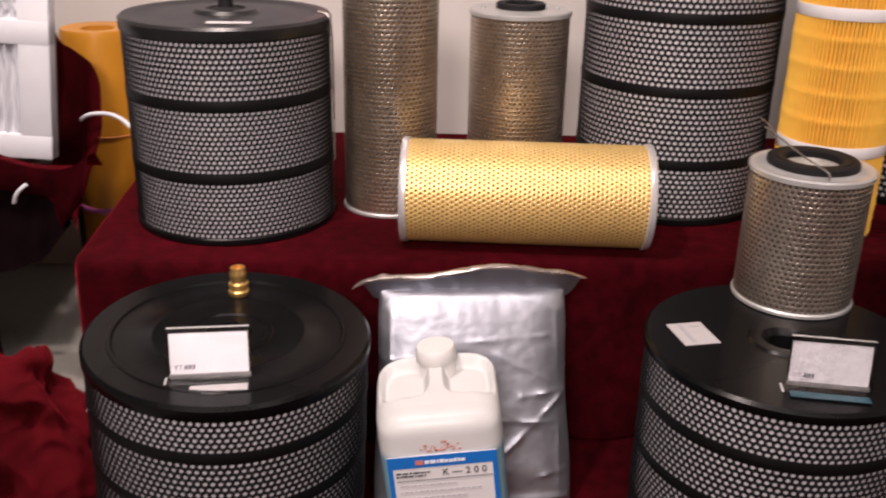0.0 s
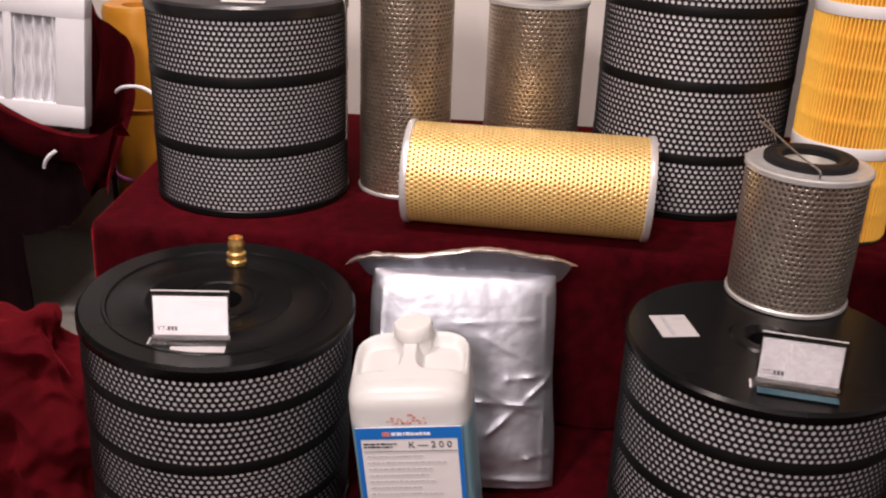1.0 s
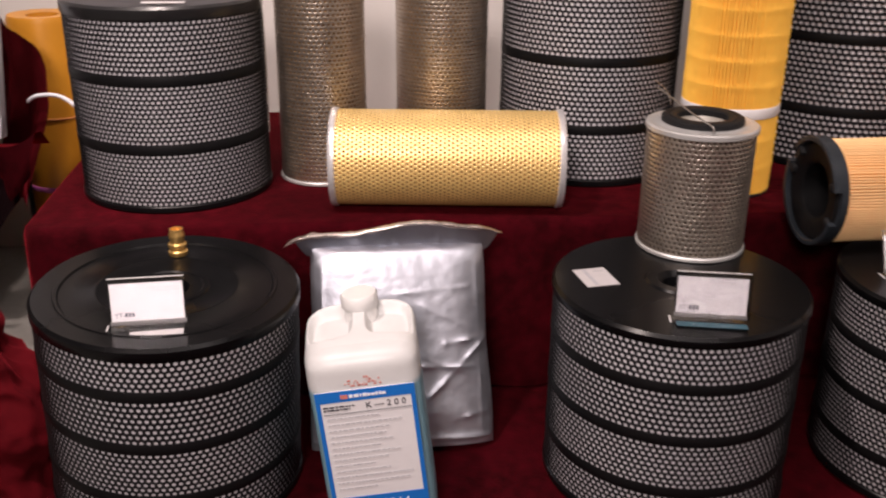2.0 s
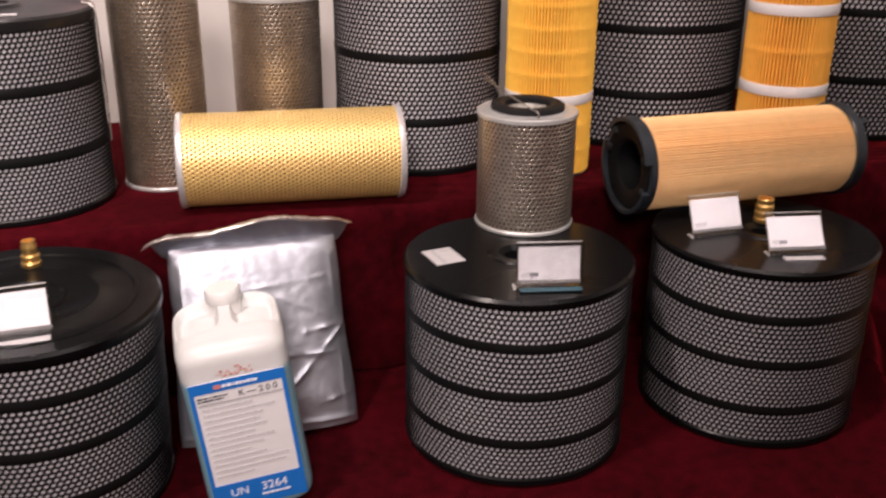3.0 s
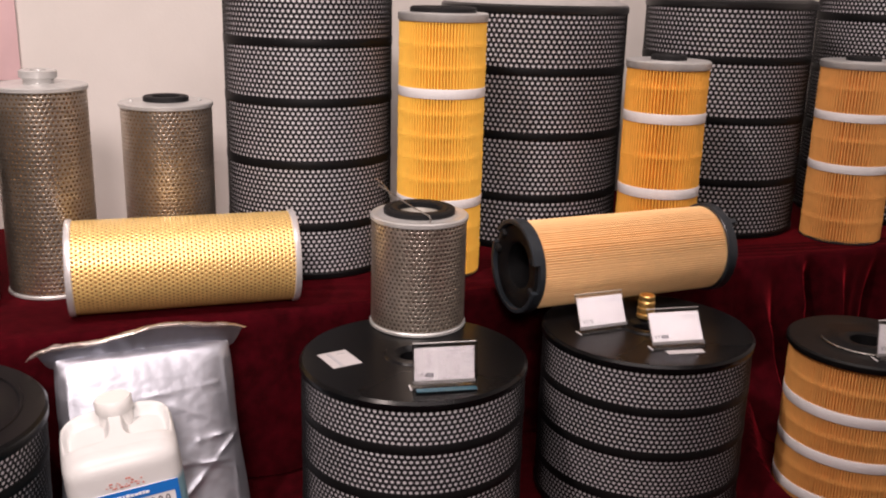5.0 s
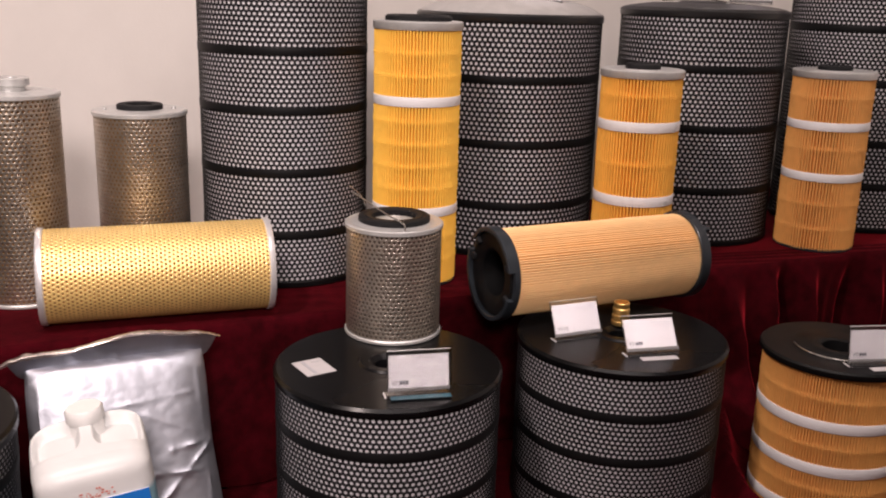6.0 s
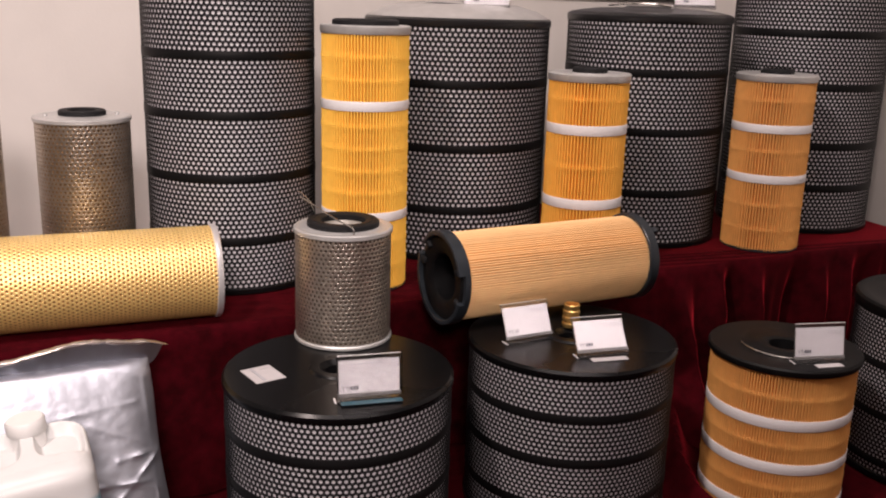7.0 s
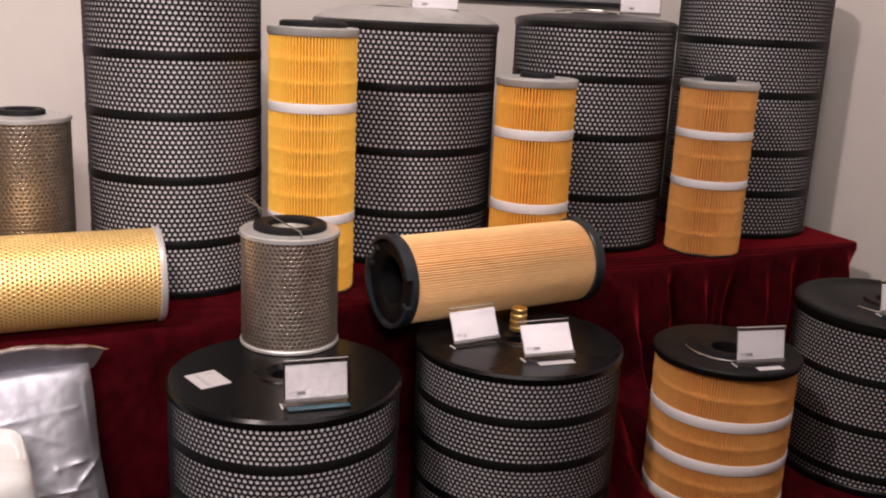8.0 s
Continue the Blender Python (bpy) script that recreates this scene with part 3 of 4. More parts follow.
def paper_filter(name, x, y, z, r, h, whites, beads, mt, label, top_mt, pitch, knob, wide=0.020, seed=1):
    """Upright pleated paper cartridge with glued white bands and an end plate."""
    ob = thing(name, pose(x, y, z), label, "filter", "paper filters")
    part("pleats", pleated(r - 0.001, 0.004, h - 0.012, pitch, 0.012, beads, seed=seed), mt, ob, "folded filter paper", angle=25)
    for c in whites:
        part("band", hoop(r - 0.001, c - wide / 2, c + wide / 2, 0.0009), WHITE_BAND, ob, "white glued band")
    part("bottom_plate", lathe([(0, 0), (r - 0.004, 0), (r - 0.001, 0.002), (r - 0.001, 0.006), (r - 0.006, 0.007)], 96), DARK_PLASTIC, ob, "dark end plate")
    part("top_plate", lathe([(r - 0.006, h - 0.015), (r, h - 0.015), (r + 0.0015, h - 0.012), (r + 0.0015, h - 0.002), (r - 0.001, h), (knob + 0.004, h - 0.002), (knob + 0.002, h),
                             (knob * 0.6, h), (knob * 0.58, h - 0.02), (0, h - 0.02)], 96), top_mt, ob, "flat end plate")
    part("seal_ring", lathe([(knob * 0.6, h - 0.002), (knob * 0.6, h + 0.007), (knob * 0.68, h + 0.010), (knob * 0.92, h + 0.010), (knob, h + 0.007), (knob, h - 0.002)], 64), BLACK_RUBBER, ob, "black rubber ring")
    return ob


paper_filter("paper_filter", 0.242, 0.392, TIER, 0.080, 0.479, (0.142, 0.341), [0.05, 0.095, 0.185, 0.225, 0.265, 0.305, 0.385, 0.425], YELLOW,
             "tall bright yellow pleated paper filter with white bands", RIM_STEEL, 0.0058, 0.060, 0.017, 2)
paper_filter("paper_filter", 0.682, 0.326, TIER, 0.0790, 0.398, (0.150, 0.293), [0.06, 0.1, 0.22, 0.35], AMBER,
             "amber pleated paper filter with two white bands", RIM_STEEL, 0.0064, 0.034, 0.019, 3)
paper_filter("paper_filter", 1.203, 0.365, TIER, 0.086, 0.390, (0.165, 0.275), [0.05, 0.105, 0.225, 0.335], ORANGE,
             "orange brown pleated paper filter with two white bands", RIM_STEEL, 0.0064, 0.036, 0.018, 4)


def squat_paper_filter():
    r, h = 0.121, 0.276
    ob = thing("squat_paper_filter", pose(0.807, -0.126, 0), "squat orange pleated filter with white bands and black lid", "filter", "paper filters")
    part("pleats", pleated(r - 0.002, 0.004, h - 0.010, 0.0047, 0.006, [0.065, 0.14, 0.222], seed=7), BROWN, ob, "folded orange filter paper", angle=25)
    for c in (0.026, 0.102, 0.1785):
        part("band", hoop(r - 0.002, c - 0.009, c + 0.009, 0.0008), WHITE_BAND, ob, "white glued band")
    part("bottom_cap", lathe([(0, 0), (r, 0), (r + 0.001, 0.002), (r + 0.001, 0.010), (r - 0.006, 0.011)], 96), BLACK_CAP, ob, "black end cap")
    part("top_cap", lathe([(r - 0.008, h - 0.013), (r + 0.002, h - 0.013), (r + 0.004, h - 0.010), (r + 0.004, h - 0.003), (r + 0.001, h), (0.090, h - 0.0005), (0.048, h), (0.046, h + 0.0015), (0.030, h + 0.0015), (0.027, h), (0.024, h - 0.03), (0, h - 0.03)], 128), BLACK_BAND, ob, "smooth black lid")
    arc = [(0.072 * math.cos(a), 0.072 * math.sin(a), h + 0.0015) for a in (radians(150 + 7 * k) for k in range(15))]
    part("handle", tube(arc, 0.0014), WIRE, ob, "thin wire handle lying flat")


squat_paper_filter()


# ---------------------------------------------------------------- filters lying down
def gold_filter():
    r, n = 0.0765, 0.362
    m = Matrix.Translation((-0.236, 0.309, TIER + r + 0.001)) @ pose(0, 0, 0, 0, 0, -3.9) @ pose(0, 0, 0, 0, 90, 0) @ Matrix.Translation((0, 0, -n / 2))
    ob = thing("gold_filter", m, "golden perforated filter lying on the red velvet shelf", "filter")
    part("paper_core", pleated(r - 0.0024, 0.004, n - 0.004, 0.006, 0.003, seg_extra=-5), INNER_GOLD, ob, "golden pleated core")
    part("mesh_sleeve", perforated(r - 0.001, n - 0.018, 0.0074, 0.54, GOLD_SHEET, dish=0.35), GOLD_SHEET, ob, "finely perforated golden sheet", at=Matrix.Translation((0, 0, 0.009)))
    for z, s in ((0, 1), (n, -1)):
        part("end_ring", lathe([(0.03, z + s * 0.004), (r - 0.006, z + s * 0.003), (r - 0.003, z), (r, z), (r + 0.0015, z + s * 0.002), (r + 0.0015, z + s * 0.009), (r - 0.002, z + s * 0.011)], 96),
             BRIGHT_STEEL, ob, "bright steel end ring")


gold_filter()


def tan_filter():
    r, n = 0.0750, 0.378
    m = Matrix.Translation((0.494, 0.146, 0.2912 + r + 0.0060)) @ pose(0, 0, 0, 0, 0, 2.0) @ pose(0, 0, 0, 0, 90, 0) @ Matrix.Translation((0, 0, -n / 2))
    ob = thing("tan_filter", m, "tan pleated filter with charcoal end caps lying down", "filter")
    part("pleats", pleated(r, -0.012, n - 0.012, 0.0043, 0.010, seg_extra=2, seed=9, jitter=0.20), TAN, ob, "folded tan filter paper", angle=20)
    left = part("end_cap", lathe([(r - 0.002, -0.005), (r + 0.003, -0.005), (r + 0.005, -0.007), (r + 0.005, -0.016), (r - 0.002, -0.017), (r - 0.005, -0.016)], 96), DARK_PLASTIC, ob, "charcoal moulded rim")
    # inside of the cap: blacker than the rim, shade put into the colour
    part("shaded_recess", lathe([(r - 0.001, -0.0165), (r - 0.006, -0.0200), (0.046, -0.0185), (0.040, -0.014), (0.038, 0.060), (0, 0.060)], 96), BLACK_BAND, left, "cap interior, its shade put into the black, round a bore")
    # claws stand out from the rim with open notches between them
    for a0, a1 in ((-70, 110), (130, 254)):
        part("claw", sector(r - 0.0035, r + 0.005, -0.027, -0.0155, a0, a1, 44), DARK_PLASTIC, left)
        for a in (a0 + 6, a1 - 6):
            part("lug", block((0.014, 0.012, 0.012), 0.003, (r - 0.010, 0, -0.026)), BLACK_RUBBER, left, at=pose(0, 0, 0, 0, 0, a))
    right = part("end_cap", lathe([(r - 0.002, n - 0.016), (r + 0.003, n - 0.016), (r + 0.005, n - 0.014), (r + 0.005, n + 0.002), (r - 0.004, n + 0.008), (0.05, n + 0.008), (0.046, n + 0.014), (0, n + 0.014)], 96),
                 DARK_PLASTIC, ob, "charcoal moulded cap")
    for a in (100, 160, 220):
        part("lug", block((0.016, 0.012, 0.014), 0.003, (r - 0.003, 0, n + 0.002)), DARK_PLASTIC, right, at=pose(0, 0, 0, 0, 0, a))
    return ob


tan_filter()


# ---------------------------------------------------------------- silver bag and jug
# fold lines of the bag: from, to (across, up) and height
CREASES = ((0.125, 0.158, 0.039, 0.075, 0.0030), (0.020, 0.121, 0.107, 0.117, 0.0026), (0.065, 0.153, 0.125, 0.161, 0.0030), (0.080, 0.040, 0.126, 0.050, 0.0022),
           (-0.12, 0.205, -0.03, 0.212, 0.0012), (-0.02, 0.228, 0.10, 0.236, 0.0010), (0.118, 0.02, 0.114, 0.27, 0.0016), (-0.115, 0.02, -0.112, 0.27, 0.0016), (-0.13, 0.012, 0.13, 0.012, 0.0030))


def foil_bag():
    """Stand-up foil pouch: pillow-shaped body with creases and a crimped top seal longer than the body."""
    ob = thing("foil_bag", pose(-0.313, 0.068, 0.003, -18.5, 0, 3.0), "crumpled silver foil bag leaning towards the shelf", "bag")
    w, h, d = 0.266, 0.303, 0.046
    nx, nz = 100, 112
    bm = bmesh.new()

    def sheet(front):
        grid = []
        for j in range(nz + 1):
            v = j / nz
            row = []
            for i in range(nx + 1):
                u = i / nx * 2 - 1
                wide = w / 2 * (1.02 - 0.08 * v + 0.012 * math.sin(v * 9))
                puff = (1 - abs(u) ** 5) ** 0.8 * (1 - v ** 20) * (1.14 - 0.28 * v) * (0.75 + 0.25 * min(v * 6, 1))
                y = -d / 2 * puff if front else d / 2 * puff
                x, z = u * wide, v * h
                if 0 < i < nx and 0 < j < nz:
                    crease = 0.0014 * noise.noise((x * 3 + 5, z * 16, 2 if front else 8)) + 0.0016 * noise.noise((x * 9, z * 7, 4)) + 0.0007 * noise.noise((x * 26, z * 34, 9)) + 0.00030 * noise.noise((x * 70, z * 90, 6))
                    crease += 0.0009 * (1 - abs(noise.noise((x * 5 + 3, z * 13 + 2 * x, 11)))) ** 14
                    for xa, za, xb, zb, deep in CREASES:
                        f = min(max(((x - xa) * (xb - xa) + (z - za) * (zb - za)) / ((xb - xa) ** 2 + (zb - za) ** 2), 0), 1)
                        gap = math.hypot(x - xa - f * (xb - xa), z - za - f * (zb - za))
                        crease += 1.6 * deep * math.exp(-gap / 0.0040) * (0.6 + 0.4 * math.sin(f * 9 + xa * 50)) * (1 if front else 0.3)
                    y += -crease if front else crease
                row.append(bm.verts.new((x, y, z)))
            grid.append(row)
        for a, b in zip(grid, grid[1:]):
            for p, q, r, s in zip(a, a[1:], b[1:], b):
                bm.faces.new((p, q, r, s))

    sheet(True)
    sheet(False)
    bmesh.ops.remove_doubles(bm, verts=bm.verts, dist=0.0006)
    bmesh.ops.holes_fill(bm, edges=[e for e in bm.edges if e.is_boundary], sides=0)
    part("pouch", bm, FOIL, ob, "creased aluminium foil", angle=28)
    # neck leaning out over the bag, then a rolled edge: (forward, up)
    roll = smooth_curve([(0.010, -0.012, 0), (-0.004, 0.004, 0), (-0.018, 0.018, 0), (-0.027, 0.025, 0), (-0.034, 0.025, 0), (-0.038, 0.018, 0), (-0.034, 0.013, 0)], 4)
    strips = []
    for j, p in enumerate(roll):
        v = j / (len(roll) - 1)
        row = []
        for i in range(81):
            u = i / 80 * 2 - 1
            x = -0.004 * v + u * (0.126 + 0.034 * v ** 0.5)
            ear = max(abs(u) - 0.80, 0) / 0.20
            big = 1 - 0.30 * ear + 0.12 * math.sin(u * 4 + 0.6)
            y = p.x * big - 0.002 * math.sin(u * 5 + 1) * v
            z = h - 0.009 + p.y * big + v * (0.011 + 0.007 * u + 0.006 * math.cos(u * 2.2) - 0.004 * ear ** 1.5 + 0.003 * math.sin(u * 6 + 0.5)) + 0.0020 * noise.noise((u * 9, v * 3, 2)) + 0.0010 * noise.noise((u * 24, v * 5, 7))
            row.append(Vector((x, y, z)))
        strips.append(row)
    split = len(strips) // 2
    for name, rows_, mt_, label in (("neck", strips[:split + 1], FOIL, "gathered foil neck"), ("seal_strip", strips[split:], SEAL, "crimped seal with a painted copper-coloured reflection")):
        bm = bmesh.new()
        grid = [[bm.verts.new(p) for p in row] for row in rows_]
        for a, b in zip(grid, grid[1:]):
            for p, q, r, t in zip(a, a[1:], b[1:], b):
                bm.faces.new((p, q, r, t))
        bmesh.ops.solidify(bm, geom=bm.faces[:], thickness=0.0016)
        part(name, bm, mt_, ob, label, angle=50)
    return ob


foil_bag()


def flat_bar(x0, x1, z0, z1, y, bm=None):
    return block((x1 - x0, 0.0006, z1 - z0), 0.0, ((x0 + x1) / 2, y, z0), bm=bm)


def lettering(name, text, size, mt, parent, m, label=""):
    cu = bpy.data.curves.new(name, "FONT")
    cu.body, cu.size, cu.extrude, cu.align_x = text, size, 0.0003, "CENTER"
    tmp = new(name, cu)
    me = bpy.data.meshes.new_from_object(tmp.evaluated_get(bpy.context.evaluated_depsgraph_get()))
    bpy.data.objects.remove(tmp)
    bpy.data.curves.remove(cu)
    me.materials.clear()
    me.materials.append(mt)
    return part(name, me, mt, parent, label, at=m)


def jug():
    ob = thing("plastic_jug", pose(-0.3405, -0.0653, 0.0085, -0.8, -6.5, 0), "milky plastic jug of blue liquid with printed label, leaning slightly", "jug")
    hw, hd = 0.0715, 0.0635
    seg, bm = 200, bmesh.new()

    def loop(sx, sy, z, e=5.0):
        out = []
        for k in range(seg):
            a = 2 * math.pi * k / seg
            c, s = math.cos(a), math.sin(a)
            out.append(Vector((sx * math.copysign(abs(c) ** (2 / e), c), sy * math.copysign(abs(s) ** (2 / e), s), z)))
        return out

    rings = [loop(hw * a, hd * a, z) for a, z in ((0.90, 0.0), (0.96, 0.003), (0.99, 0.008), (1.0, 0.016), (1.0, 0.06), (0.995, 0.11), (0.995, 0.16), (1.0, 0.206), (1.0, 0.218), (0.992, 0.228))]

    def crown(p):
        """Height of the sloping top: two finger hollows beside a central grip."""
        ax, ay = p.x / hw, p.y / hd
        edge = max(1 - (abs(ax) ** 5 + abs(ay) ** 5), 0)
        z = 0.228 + 0.030 * edge ** 0.5 + 0.016 * min(max(ay + 0.6, 0), 1.2)
        for s in (-1, 1):
            d = ((abs((p.x - s * 0.0375) / 0.0285)) ** 4 + (abs((p.y - 0.014) / 0.036)) ** 4) ** 0.5
            g = min(max((1.15 - d) / 0.60, 0), 1)
            z -= 0.022 * g * g * (3 - 2 * g)
        return z

    for f in [0.992 - 0.0195 * k for k in range(51)]:
        ring = loop(hw * f, hd * f, 0, 5.0 if f > 0.5 else 3.0)
        for p in ring:
            p.z = crown(p)
        rings.append(ring)
    made = [[bm.verts.new(p) for p in ring] for ring in rings]
    for a, b in zip(made, made[1:]):
        for k in range(seg):
            j = (k + 1) % seg
            bm.faces.new((a[k], a[j], b[j], b[k]))
    bm.faces.new(made[0][::-1])
    bm.faces.new(made[-1])
    part("body", bm, JUG, ob, angle=70)
    neck = Matrix.Translation((0.002, 0.041, 0.000)) @ Matrix.Diagonal((1.02, 1.02, 1, 1))
    throat = part("neck", lathe([(0.021, 0.240), (0.021, 0.274), (0.0, 0.274)], 48), MILKY_CAP, ob, at=neck)
    ribs = [(0.0225, 0.2715), (0.0232, 0.2725), (0.0232, 0.287), (0.0215, 0.290), (0, 0.290)]
    cap = lathe(ribs, 96)
    for v in cap.verts:
        if 0.272 < v.co.z < 0.2875:
            k = 1 + 0.02 * (1 if int(round(math.atan2(v.co.y, v.co.x) / (2 * math.pi) * 96)) % 2 else -1)
            v.co.x *= k
            v.co.y *= k
    part("screw_cap", cap, MILKY_CAP, throat, "white ribbed screw cap")
    y = -hd - 0.0010
    a, b = -0.0613, 0.0613
    label_sheet = part("label_sheet", block((b - a, 0.0012, 0.195), 0.0, ((a + b) / 2, y + 0.0004, 0.0135)), LABEL_PAPER, ob, "white paper label", smooth=False)
    part("label_band", flat_bar(a, b, 0.1935, 0.2085, y - 0.0006), BLUE_PRINT, label_sheet, "blue printed band", smooth=False)
    part("label_band", flat_bar(a, b, 0.0135, 0.0535, y - 0.0006), BLUE_PRINT, label_sheet, "blue printed band", smooth=False)
    for p, q in ((a, a + 0.0055), (b - 0.0055, b)):
        part("label_border", flat_bar(p, q, 0.0537, 0.1933, y - 0.0006), BLUE_PRINT, label_sheet, smooth=False)
    part("small_emblem", flat_bar(-0.030, -0.021, 0.1978, 0.2032, y - 0.0014), RED_PRINT, label_sheet, smooth=False)
    rnd = random.Random(5)

    def print_line(name, x0, x1, z, tall, mt, label, gap=0.0012):
        """A line of unreadable print: word-long bars with gaps."""
        bars = bmesh.new()
        x = x0
        while x < x1:
            n = min(rnd.uniform(0.0020, 0.0065), x1 - x)
            flat_bar(x, x + n, z, z + tall * rnd.uniform(0.75, 1.0), y - 0.0012, bars)
            x += n + gap * rnd.uniform(0.6, 1.6)
        part(name, bars, mt, label_sheet, label, smooth=False)

    print_line("printed_line", -0.0195, 0.026, 0.1984, 0.0042, WHITE_PRINT, "white print on the blue band", 0.0008)
    lettering("product_code", "K \u2014 2 0 0", 0.0118, BLACK_PRINT, label_sheet, Matrix.Translation((0.024, y - 0.0007, 0.1815)) @ pose(0, 0, 0, 90, 0, 0), "black printed code")
    for z, p, q in ((0.1865, -0.053, -0.014), (0.1825, -0.053, -0.020)):
        print_line("printed_line", p, q, z, 0.0022, BLACK_PRINT, "small dark print")
    part("rule", flat_bar(-0.053, 0.055, 0.1770, 0.1776, y - 0.0010), PRINT, label_sheet, smooth=False)
    for k in range(13):
        z = 0.1705 - 0.0086 * k
        print_line("printed_line", -0.050, -0.050 + rnd.uniform(0.045, 0.100), z, 0.0013, FAINT_PRINT, "line of small grey print")
    for word, x, size in (("UN", -0.026, 0.0165), ("3264", 0.020, 0.0175)):
        lettering("hazard_number", word, size, WHITE_PRINT, label_sheet, Matrix.Translation((x, y - 0.0010, 0.0335)) @ pose(0, 0, 0, 90, 0, 0), "white printed number on the blue band")
    print_line("printed_line", 0.002, 0.040, 0.0255, 0.0032, WHITE_PRINT, "white print on the blue band", 0.0008)
    bars = bmesh.new()
    for k in range(34):
        x, z = rnd.uniform(-0.024, 0.022), rnd.choice((0.2125, 0.2160, 0.2195, 0.2228))
        if z > 0.221 and abs(x) > 0.014:
            continue
        flat_bar(x, x + rnd.uniform(0.0008, 0.0036), z, z + rnd.uniform(0.0006, 0.0028), y + 0.0006 + max(z - 0.224, 0) * 0.1, bars)
    part("printed_line", bars, RED_PRINT, ob, "small red print", smooth=False)
    return ob


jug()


# ---------------------------------------------------------------- price cards, slips and brass fittings
def price_card(x, y, z, yaw, lean, label, code="", blue=False, w=0.0885, h=0.060):
    """Card in a bent clear holder: upright pocket leaning back, flat foot."""
    ob = thing("price_card", pose(x, y, z, 0, 0, yaw), label, "price card", "price cards")
    up = pose(0, 0, 0.002, -lean, 0, 0)
    card = part("card", block((w - 0.004, 0.0008, h - 0.0120), 0.0, (0, 0, 0.0055)), CARD, ob, "white printed card", at=up, smooth=False)
    for yy in (0.0014,) if blue else (-0.0016, 0.0014):
        part("clear_sheet", block((w, 0.0010, h), 0.0004, (0, yy, 0), 1), ACRYLIC, ob, "clear acrylic sheet", at=up).visible_shadow = False
    foot = part("foot", block((w, 0.018, 0.0012), 0.0004, (-0.003, -0.002, 0.0003), 1), ACRYLIC, ob, "clear acrylic foot")
    foot.visible_shadow = False
    # foot_end and top_edge draw the holder's glints as pale strips
    part("foot_end", block((0.0022, 0.018, 0.0016), 0.0005, (-0.0043 - w / 2, -0.002, 0.0002), 1), EDGE_GLINT, foot, "pale strip painting the glint of a clear edge")
    part("edge_strip", block((w, 0.0030, 0.0055), 0.0008, (0, -0.0004, 0.0015), 1), SMOKY_EDGE, ob, "smoky grey lower edge", at=up)
    part("top_edge", block((w, 0.0034, 0.0009), 0.0003, (0, -0.0001, h - 0.0006), 1), EDGE_GLINT, ob, "pale strip painting the glint of a clear edge", at=up)
    if code:
        lettering("printed_code", code, 0.0078, PRINT, card, Matrix.Translation((-0.0395 + 0.00235 * len(code), -0.0006, 0.0118)) @ pose(0, 0, 0, 90, 0, 0), "small dark code")
    if len(code) < 4:
        bars = bmesh.new()
        for a, b in ((-0.0265, -0.0235), (-0.0225, -0.0195), (-0.0185, -0.0155)):
            block((b - a, 0.0004, 0.0052), 0, ((a + b) / 2, -0.0006, 0.0120), bm=bars)
        part("printed_line", bars, PRINT, card, "small dark code", smooth=False)
    bars = bmesh.new()
    block((0.020, 0.0004, 0.0007), 0, (-0.029, -0.0006, 0.0095), bm=bars)
    part("printed_line", bars, FAINT_PRINT, card, "tiny grey print", smooth=False)
    bars = bmesh.new()
    for zz, a, b in ((h - 0.0135, 0.000, 0.039), (h - 0.0170, 0.008, 0.039)):
        block((b - a, 0.0004, 0.0011), 0, ((a + b) / 2, -0.0006, zz), bm=bars)
    part("printed_line", bars, FAINT_PRINT, card, "tiny grey print", smooth=False)
    if blue:
        bm = bmesh.new()
        grid = []
        for j in range(17):
            row = []
            for i in range(25):
                u, q = i / 24, j / 16
                dent = 0.0022 * noise.noise((u * 5, q * 4, 3)) + 0.0012 * (1 - abs(noise.noise((u * 9, q * 7, 8)))) ** 4
                row.append(bm.verts.new(((u - 0.5) * (w + 0.003) + 0.001 * noise.noise((q * 6, 1, 1)), -0.0050 - dent, 0.002 + q * (h + 0.001) + 0.0012 * noise.noise((u * 6, 2, 5)))))
            grid.append(row)
        for a, b in zip(grid, grid[1:]):
            for p, q, r, s in zip(a, a[1:], b[1:], b):
                bm.faces.new((p, q, r, s))
        bmesh.ops.solidify(bm, geom=bm.faces[:], thickness=0.0003)
        part("plastic_wrap", bm, WRAP, ob, "crumpled clear plastic wrap", at=up).visible_shadow = False
        # thin blue strip standing in for the reflection below the card
        part("reflection_strip", block((w * 0.96, 0.012, 0.0010), 0.0003, (0.000, -0.0160, 0.0016), 1), BLUE_REFLECTION, ob, "blue strip painting a reflection in the lid")
    return ob


price_card(0.061, -0.112, 0.2912, -10.0, 8, "white price card in clear stand on the flat lid", "YT-", True)
price_card(0.389, 0.014, 0.2912, 1.5, 25, "white price card beside the tan filter", "YT-32")
price_card(0.464, -0.086, 0.2912, -8.5, 34, "white price card in front of the brass fitting", "YT-")
price_card(0.800, -0.208, 0.2765, -15.0, 10, "white price card on the squat orange filter", "YT-")
price_card(-0.620, -0.094, 0.2895, 6.0, 8, "white price card on the stepped black lid", "YT-")


def slip(x, y, z, yaw, w, d, label, lines=True):
    ob = thing("paper_slip", pose(x, y, z, 0, 0, yaw), label, "paper slip", "paper slips")
    part("paper", block((w, d, 0.0008), 0.0), SLIP, ob, smooth=False)
    if lines:
        bars = bmesh.new()
        block((0.0050, d * 0.86, 0.0004), 0, (-w * 0.17, 0, 0.0009), bm=bars)
        block((w * 0.30, 0.0012, 0.0004), 0, (w * 0.22, d * 0.30, 0.0009), bm=bars)
        part("printed_line", bars, FAINT_PRINT, ob, "grey stripe and print", smooth=False)


